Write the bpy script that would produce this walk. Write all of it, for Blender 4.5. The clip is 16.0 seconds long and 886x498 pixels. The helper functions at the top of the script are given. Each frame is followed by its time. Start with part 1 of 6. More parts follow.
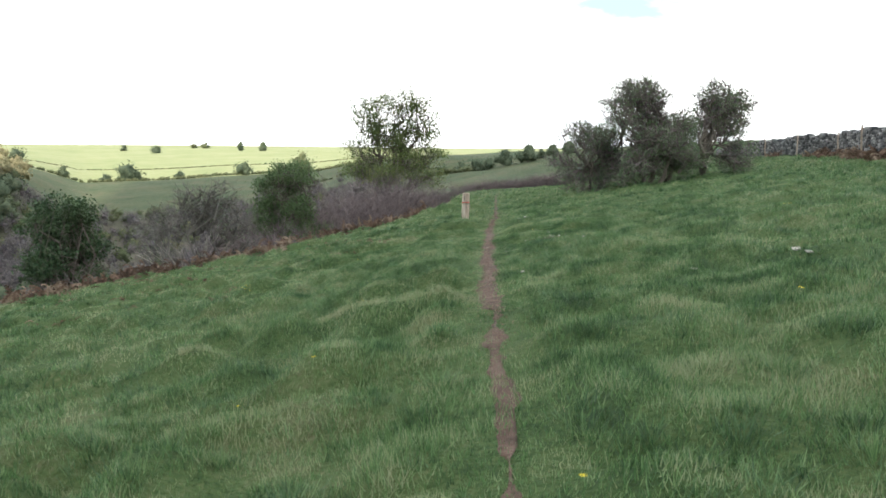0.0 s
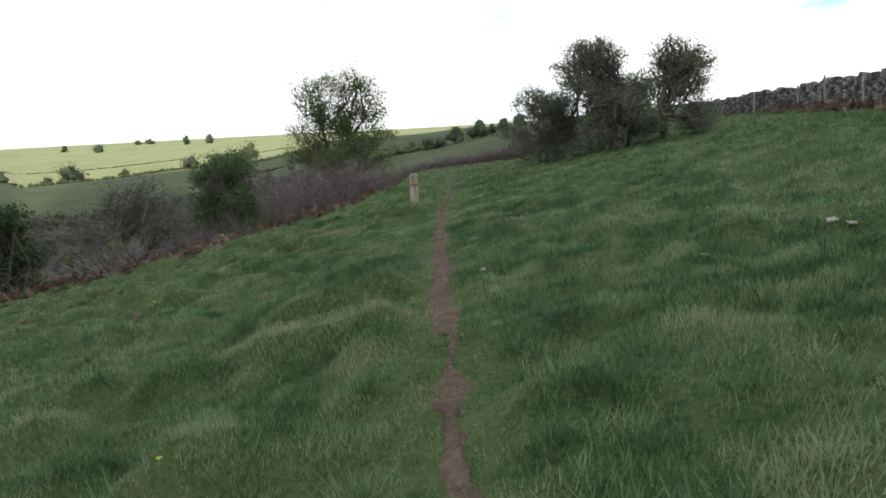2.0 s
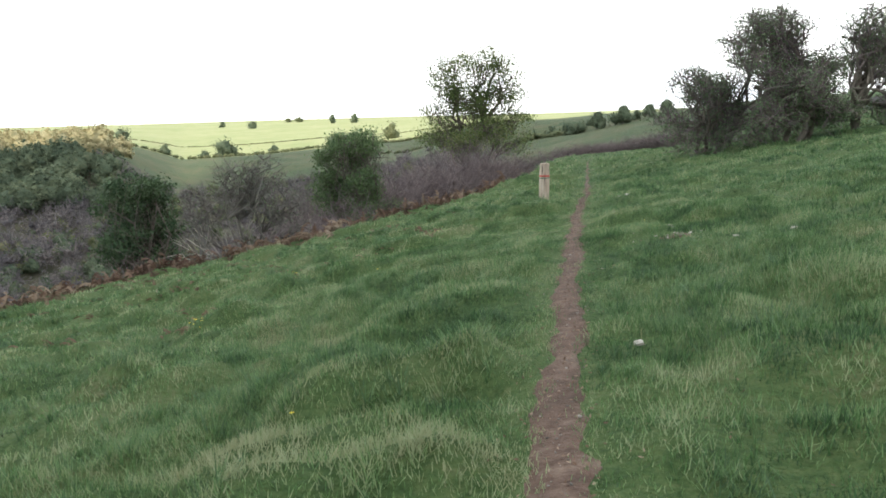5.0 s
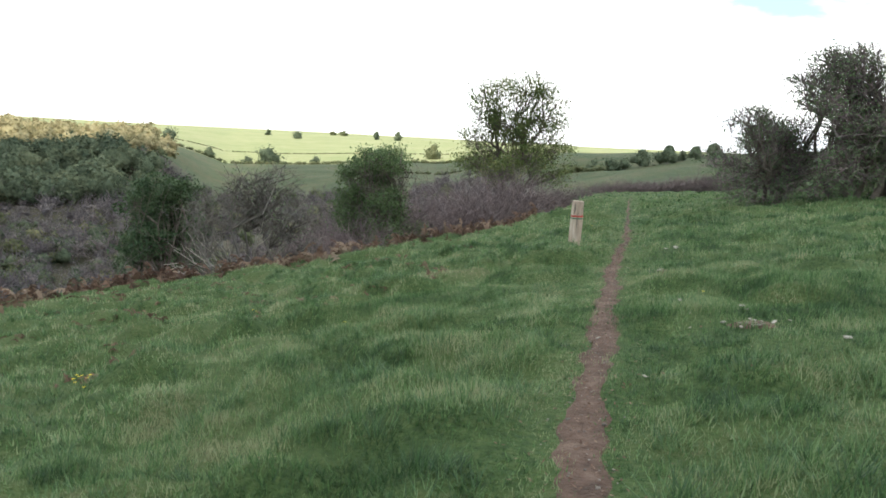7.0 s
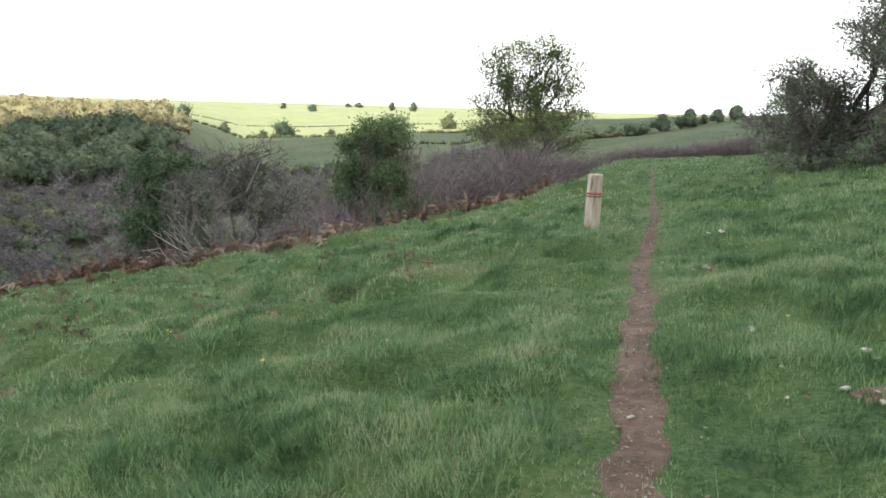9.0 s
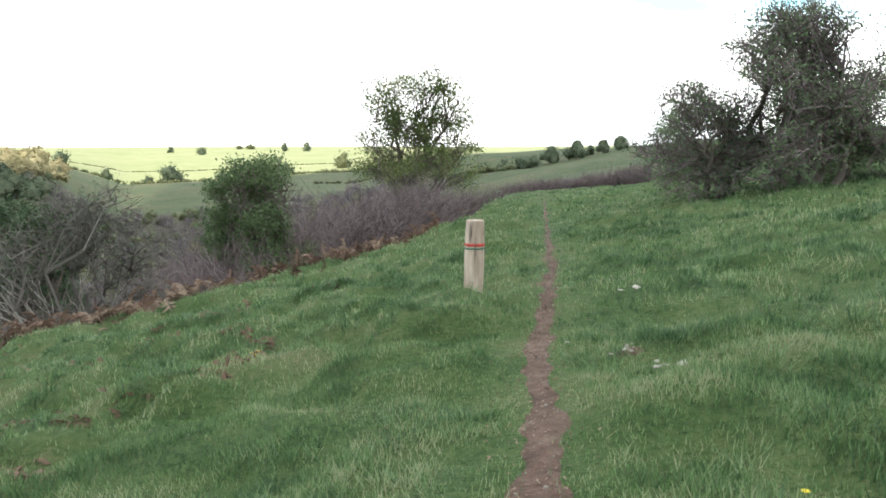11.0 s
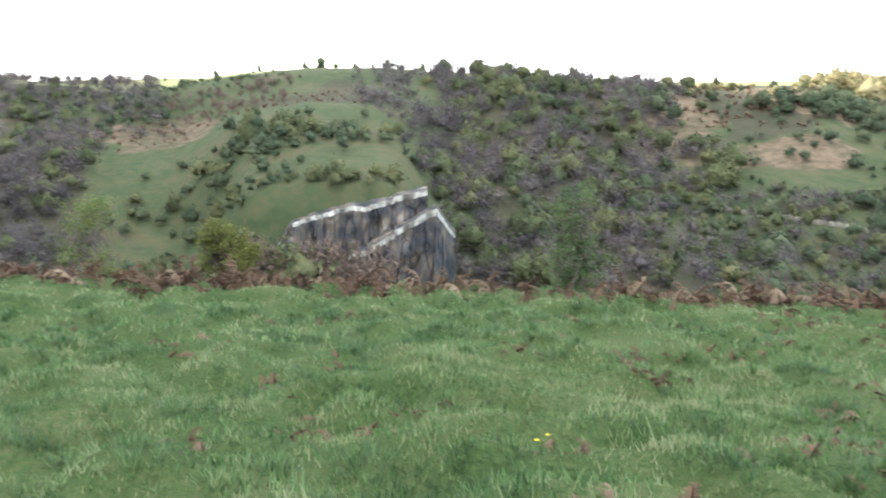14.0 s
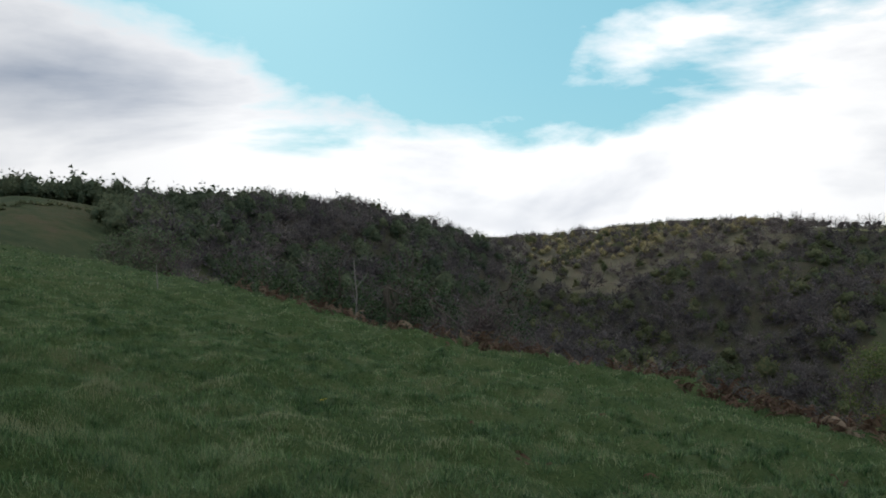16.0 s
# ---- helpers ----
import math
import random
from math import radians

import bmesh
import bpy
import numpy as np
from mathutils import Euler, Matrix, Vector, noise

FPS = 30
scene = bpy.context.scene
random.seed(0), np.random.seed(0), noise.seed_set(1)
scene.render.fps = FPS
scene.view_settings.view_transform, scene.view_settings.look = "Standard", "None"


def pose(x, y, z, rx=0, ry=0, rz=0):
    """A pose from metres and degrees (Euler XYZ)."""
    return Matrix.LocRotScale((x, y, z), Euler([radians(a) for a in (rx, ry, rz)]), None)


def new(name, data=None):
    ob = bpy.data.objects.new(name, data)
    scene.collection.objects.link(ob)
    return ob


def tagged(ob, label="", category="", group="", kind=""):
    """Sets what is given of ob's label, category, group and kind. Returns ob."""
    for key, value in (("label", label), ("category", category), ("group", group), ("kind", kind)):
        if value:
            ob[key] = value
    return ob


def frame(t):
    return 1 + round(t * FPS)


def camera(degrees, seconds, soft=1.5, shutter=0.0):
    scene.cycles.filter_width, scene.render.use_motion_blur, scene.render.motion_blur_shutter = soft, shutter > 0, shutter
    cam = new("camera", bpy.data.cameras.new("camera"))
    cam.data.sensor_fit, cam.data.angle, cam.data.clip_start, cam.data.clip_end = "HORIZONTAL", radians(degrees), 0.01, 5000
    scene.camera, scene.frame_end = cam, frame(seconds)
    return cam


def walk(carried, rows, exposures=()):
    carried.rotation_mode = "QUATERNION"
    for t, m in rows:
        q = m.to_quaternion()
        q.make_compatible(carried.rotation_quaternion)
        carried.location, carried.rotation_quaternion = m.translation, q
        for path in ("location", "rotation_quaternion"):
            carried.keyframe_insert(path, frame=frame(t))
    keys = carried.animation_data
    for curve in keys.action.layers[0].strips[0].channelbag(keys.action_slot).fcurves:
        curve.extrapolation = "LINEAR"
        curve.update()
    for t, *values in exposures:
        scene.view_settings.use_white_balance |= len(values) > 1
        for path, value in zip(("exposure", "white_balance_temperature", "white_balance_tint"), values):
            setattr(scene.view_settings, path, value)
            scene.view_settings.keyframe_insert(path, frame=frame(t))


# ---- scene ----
import functools

# camera: seconds, x, y, z, yaw, pitch, roll
cam = camera(60.3, 16.0, soft=1.7, shutter=0.08)
PATH = [
    (0, -0.000, 0.000, -0.000, -0.00, -7.67, -0.41),
    (0.5, 0.095, 0.614, -0.019, -0.84, -5.88, -0.67),
    (1, 0.170, 1.194, -0.051, -6.50, -3.29, 1.47),
    (1.5, 0.207, 1.796, -0.087, -3.58, -2.19, 0.01),
    (2, 0.246, 2.408, -0.131, -3.68, -9.26, 3.05),
    (2.5, 0.356, 3.031, -0.146, 3.23, -9.05, 1.54),
    (3, 0.420, 3.663, -0.169, 6.19, -8.32, 1.24),
    (5.5, 0.508, 6.797, -0.293, 6.70, -10.23, 1.73),
    (6, 0.537, 7.531, -0.325, 4.32, -9.46, -1.12),
    (6.5, 0.612, 8.276, -0.354, 4.31, -9.34, 2.05),
    (7, 0.638, 9.034, -0.375, 9.95, -8.32, -2.85),
    (7.5, 0.702, 9.751, -0.411, 3.81, -8.83, 0.27),
    (8, 0.675, 10.497, -0.429, 6.79, -9.14, -2.79),
    (8.5, 0.649, 11.233, -0.466, 7.99, -9.52, -1.30),
    (9, 0.666, 11.960, -0.488, 11.15, -10.60, -1.47),
    (9.5, 0.681, 12.690, -0.504, 5.52, -10.28, 2.57),
    (10, 0.723, 13.397, -0.509, 3.15, -7.69, 0.27),
    (12.5, 1.016, 16.786, -0.652, 5.85, -8.14, -0.35),
    (12.9, 0.999, 17.316, -0.654, 27.13, -11.11, 0.98),
    (13, 0.989, 17.435, -0.657, 32.26, -11.76, -0.52),
    (13.1, 0.984, 17.541, -0.663, 40.34, -12.75, -0.62),
    (13.5, 0.939, 17.885, -0.683, 56.94, -13.82, -4.06),
    (13.9, 0.718, 18.057, -0.718, 74.53, -13.20, 0.00),
    (14, 0.674, 18.102, -0.725, 80.44, -12.26, 0.07),
    (14.2, 0.600, 18.178, -0.736, 95.27, -10.05, -1.55),
    (14.5, 0.517, 18.244, -0.744, 113.19, -7.53, 0.82),
    (15, 0.455, 18.419, -0.739, 127.50, -4.39, 2.73),
    (15.1, 0.460, 18.400, -0.739, 128.96, -4.00, 2.35),
    (15.5, 0.505, 18.279, -0.736, 131.35, -2.45, 2.30),
    (16, 0.491, 18.090, -0.732, 135.17, -0.93, 1.04),
]
EXPOSURES = [(0, 0.27), (0.5, 0.07), (1.0, -0.5), (1.7, -0.62), (2.2, -0.28), (2.5, -0.15), (3, 0.03), (5.5, 0.28), (6.5, 0.36), (7.0, 0.2), (7.5, 0.15), (8.5, 0.28), (9.5, 0.46), (10, 0.48),
             (12.5, 0.48), (13.0, 0.42), (13.5, 0.70), (14.0, 0.94), (14.5, 0.82), (14.7, 0.59), (15.1, 0.0), (15.5, -0.82), (16.0, -1.34)]
walk(cam, [(t, pose(x, y, z, 90 + p, r, w)) for t, x, y, z, w, p, r in PATH], EXPOSURES)

# ---- world, sun and cloud cover ----
SUN_AZ, SUN_EL = 150.0, 32.0          # degrees, turning left from the way walked


def build_world():
    w = bpy.data.worlds.new("sky")
    scene.world = w
    w.use_nodes = True
    nt = w.node_tree
    nt.nodes.clear()
    out = nt.nodes.new("ShaderNodeOutputWorld")
    bg = nt.nodes.new("ShaderNodeBackground")
    sky = nt.nodes.new("ShaderNodeTexSky")
    sky.sky_type = "NISHITA"
    sky.sun_disc = False
    sky.sun_elevation = radians(SUN_EL)
    sky.sun_rotation = radians(-SUN_AZ)
    tc = nt.nodes.new("ShaderNodeTexCoord")
    mp = nt.nodes.new("ShaderNodeMapping")
    mp.inputs["Scale"].default_value = (1.0, 1.0, 2.6)
    mp.inputs["Location"].default_value = (0.35, 0.1, 0.2)
    n = nt.nodes.new("ShaderNodeTexNoise")
    n.inputs["Scale"].default_value = 2.3
    n.inputs["Detail"].default_value = 9
    n.inputs["Roughness"].default_value = 0.55
    n.inputs["Distortion"].default_value = 0.25
    ramp = nt.nodes.new("ShaderNodeValToRGB")
    ramp.color_ramp.elements[0].position = 0.42
    ramp.color_ramp.elements[1].position = 0.52
    shade = nt.nodes.new("ShaderNodeValToRGB")
    shade.color_ramp.elements[0].position = 0.50
    shade.color_ramp.elements[0].color = (22.0, 22.2, 22.5, 1)
    shade.color_ramp.elements[1].position = 0.80
    shade.color_ramp.elements[1].color = (7.5, 8.8, 11.0, 1)
    mix = nt.nodes.new("ShaderNodeMixRGB")
    lk = nt.links.new
    lk(tc.outputs["Generated"], mp.inputs["Vector"])
    lk(mp.outputs["Vector"], n.inputs["Vector"])
    # clear holes in the cloud, ahead to the right and over the valley mouth; thicker cloud towards the horizon
    value = n.outputs["Fac"]

    def math_node(op, a, b_):
        q = nt.nodes.new("ShaderNodeMath")
        q.operation = op
        for k, s in enumerate((a, b_)):
            if isinstance(s, float):
                q.inputs[k].default_value = s
            else:
                lk(s, q.inputs[k])
        return q.outputs[0]

    for az_, el_, power, deep in ((-34.0, 19.0, 32.0, 0.32), (136.0, 19.0, 40.0, 0.34)):
        a_, e_ = radians(az_), radians(el_)
        dot = nt.nodes.new("ShaderNodeVectorMath")
        dot.operation = "DOT_PRODUCT"
        dot.inputs[1].default_value = (-math.sin(a_) * math.cos(e_), math.cos(a_) * math.cos(e_), math.sin(e_))
        lk(tc.outputs["Generated"], dot.inputs[0])
        lobe = math_node("POWER", math_node("MAXIMUM", dot.outputs["Value"], 0.0), power)
        value = math_node("SUBTRACT", value, math_node("MULTIPLY", lobe, deep))
    sep = nt.nodes.new("ShaderNodeSeparateXYZ")
    lk(tc.outputs["Generated"], sep.inputs[0])
    low = math_node("MAXIMUM", math_node("SUBTRACT", 0.16, sep.outputs["Z"]), 0.0)
    value = math_node("ADD", math_node("ADD", value, math_node("MULTIPLY", low, 1.6)), 0.06)
    lk(value, ramp.inputs["Fac"])
    # a thick grey bank beside the valley mouth, and brighter cloud towards the sun
    def lobe_at(az_, el_, power):
        a_, e_ = radians(az_), radians(el_)
        dot = nt.nodes.new("ShaderNodeVectorMath")
        dot.operation = "DOT_PRODUCT"
        dot.inputs[1].default_value = (-math.sin(a_) * math.cos(e_), math.cos(a_) * math.cos(e_), math.sin(e_))
        lk(tc.outputs["Generated"], dot.inputs[0])
        return math_node("POWER", math_node("MAXIMUM", dot.outputs["Value"], 0.0), power)

    thick = math_node("ADD", n.outputs["Fac"], math_node("MULTIPLY", lobe_at(161.0, 15.0, 60.0), 0.11))
    thick = math_node("ADD", thick, math_node("MULTIPLY", lobe_at(103.0, 22.0, 90.0), 0.12))
    lk(thick, shade.inputs["Fac"])
    glow = math_node("ADD", 1.0, math_node("MULTIPLY", lobe_at(SUN_AZ - 20.0, SUN_EL - 18.0, 5.0), 0.45))
    blue = nt.nodes.new("ShaderNodeMixRGB")
    blue.blend_type = "MULTIPLY"
    blue.inputs["Fac"].default_value = 1.0
    blue.inputs["Color2"].default_value = (1.3, 1.7, 1.7, 1)
    lk(sky.outputs["Color"], blue.inputs["Color1"])
    azure = nt.nodes.new("ShaderNodeMixRGB")
    azure.inputs["Fac"].default_value = 0.7
    azure.inputs["Color2"].default_value = (8.6, 20.0, 24.5, 1)
    lk(blue.outputs["Color"], azure.inputs["Color1"])
    lk(ramp.outputs["Color"], mix.inputs["Fac"])
    lk(azure.outputs["Color"], mix.inputs["Color1"])
    lit = nt.nodes.new("ShaderNodeVectorMath")
    lit.operation = "SCALE"
    lk(shade.outputs["Color"], lit.inputs[0])
    lk(glow, lit.inputs["Scale"])
    lk(lit.outputs["Vector"], mix.inputs["Color2"])
    lk(mix.outputs["Color"], bg.inputs["Color"])
    bg.inputs["Strength"].default_value = 0.09
    lk(bg.outputs["Background"], out.inputs["Surface"])


build_world()


def sun_dir():
    a, e = radians(SUN_AZ), radians(SUN_EL)
    return Vector((-math.sin(a) * math.cos(e), math.cos(a) * math.cos(e), math.sin(e)))


sun = new("sun", bpy.data.lights.new("sun", "SUN"))
sun.data.energy = 4.6
sun.data.angle = radians(0.5)
sun.data.color = (1.0, 0.93, 0.78)
sun.rotation_mode = "QUATERNION"
sun.rotation_quaternion = sun_dir().to_track_quat("Z", "Y")


# ---- materials ----
def material(name, stops, scale=4.0, rough=0.85, bump=0.0, bump_scale=30.0, island=0.0, spec=0.2, fine=0.35, coarse_scale=0.2,
             translucent=0.0, metal=0.0, obj=False, stretch=1.0, bump_depth=0.05, tone=0.0):
    """Noise at two sizes runs through the colour stops; island varies the brightness piece by piece."""
    m = bpy.data.materials.new(name)
    m.use_nodes = True
    nt = m.node_tree
    b = nt.nodes["Principled BSDF"]
    lk = nt.links.new
    b.inputs["Roughness"].default_value = rough
    b.inputs["Metallic"].default_value = metal
    b.inputs["Specular IOR Level"].default_value = spec
    tc = nt.nodes.new("ShaderNodeNewGeometry") if not obj else nt.nodes.new("ShaderNodeTexCoord")
    pos = tc.outputs["Position"] if not obj else tc.outputs["Object"]
    if stretch != 1.0:
        mp = nt.nodes.new("ShaderNodeMapping")
        mp.inputs["Scale"].default_value = (1, 1, stretch)
        lk(pos, mp.inputs["Vector"])
        pos = mp.outputs["Vector"]
    n1 = nt.nodes.new("ShaderNodeTexNoise")
    n1.inputs["Scale"].default_value = scale
    n1.inputs["Detail"].default_value = 6
    n2 = nt.nodes.new("ShaderNodeTexNoise")
    n2.inputs["Scale"].default_value = coarse_scale
    n2.inputs["Detail"].default_value = 4
    for n in (n1, n2):
        lk(pos, n.inputs["Vector"])
    mixf = nt.nodes.new("ShaderNodeMix")
    mixf.inputs["Factor"].default_value = fine
    lk(n2.outputs["Fac"], mixf.inputs["A"])
    lk(n1.outputs["Fac"], mixf.inputs["B"])
    val = mixf.outputs["Result"]
    if island:
        if obj:
            g = nt.nodes.new("ShaderNodeObjectInfo")
            rnd = g.outputs["Random"]
        else:
            rnd = tc.outputs["Random Per Island"]
        ma = nt.nodes.new("ShaderNodeMath")
        ma.operation = "MULTIPLY_ADD"
        ma.inputs[1].default_value = island
        ma.inputs[2].default_value = -island / 2
        lk(rnd, ma.inputs[0])
        ad = nt.nodes.new("ShaderNodeMath")
        lk(val, ad.inputs[0])
        lk(ma.outputs[0], ad.inputs[1])
        val = ad.outputs[0]
    if tone:
        at = nt.nodes.new("ShaderNodeAttribute")
        at.attribute_name = "tone"
        ta = nt.nodes.new("ShaderNodeMath")
        ta.operation = "MULTIPLY_ADD"
        ta.inputs[1].default_value = tone
        lk(at.outputs["Fac"], ta.inputs[0])
        lk(val, ta.inputs[2])
        val = ta.outputs[0]
    ramp = nt.nodes.new("ShaderNodeValToRGB")
    els = ramp.color_ramp.elements
    while len(els) < len(stops):
        els.new(0.5)
    for e, (p, c) in zip(els, stops):
        e.position = p
        e.color = (*c, 1)
    lk(val, ramp.inputs["Fac"])
    lk(ramp.outputs["Color"], b.inputs["Base Color"])
    if bump:
        n3 = nt.nodes.new("ShaderNodeTexNoise")
        n3.inputs["Scale"].default_value = bump_scale
        n3.inputs["Detail"].default_value = 5
        lk(pos, n3.inputs["Vector"])
        bp = nt.nodes.new("ShaderNodeBump")
        bp.inputs["Strength"].default_value = bump
        bp.inputs["Distance"].default_value = bump_depth
        lk(n3.outputs["Fac"], bp.inputs["Height"])
        lk(bp.outputs["Normal"], b.inputs["Normal"])
    if translucent:
        tr = nt.nodes.new("ShaderNodeBsdfTranslucent")
        ms = nt.nodes.new("ShaderNodeMixShader")
        ms.inputs["Fac"].default_value = translucent
        lk(ramp.outputs["Color"], tr.inputs["Color"])
        lk(b.outputs["BSDF"], ms.inputs[1])
        lk(tr.outputs["BSDF"], ms.inputs[2])
        lk(ms.outputs["Shader"], nt.nodes["Material Output"].inputs["Surface"])
    return m


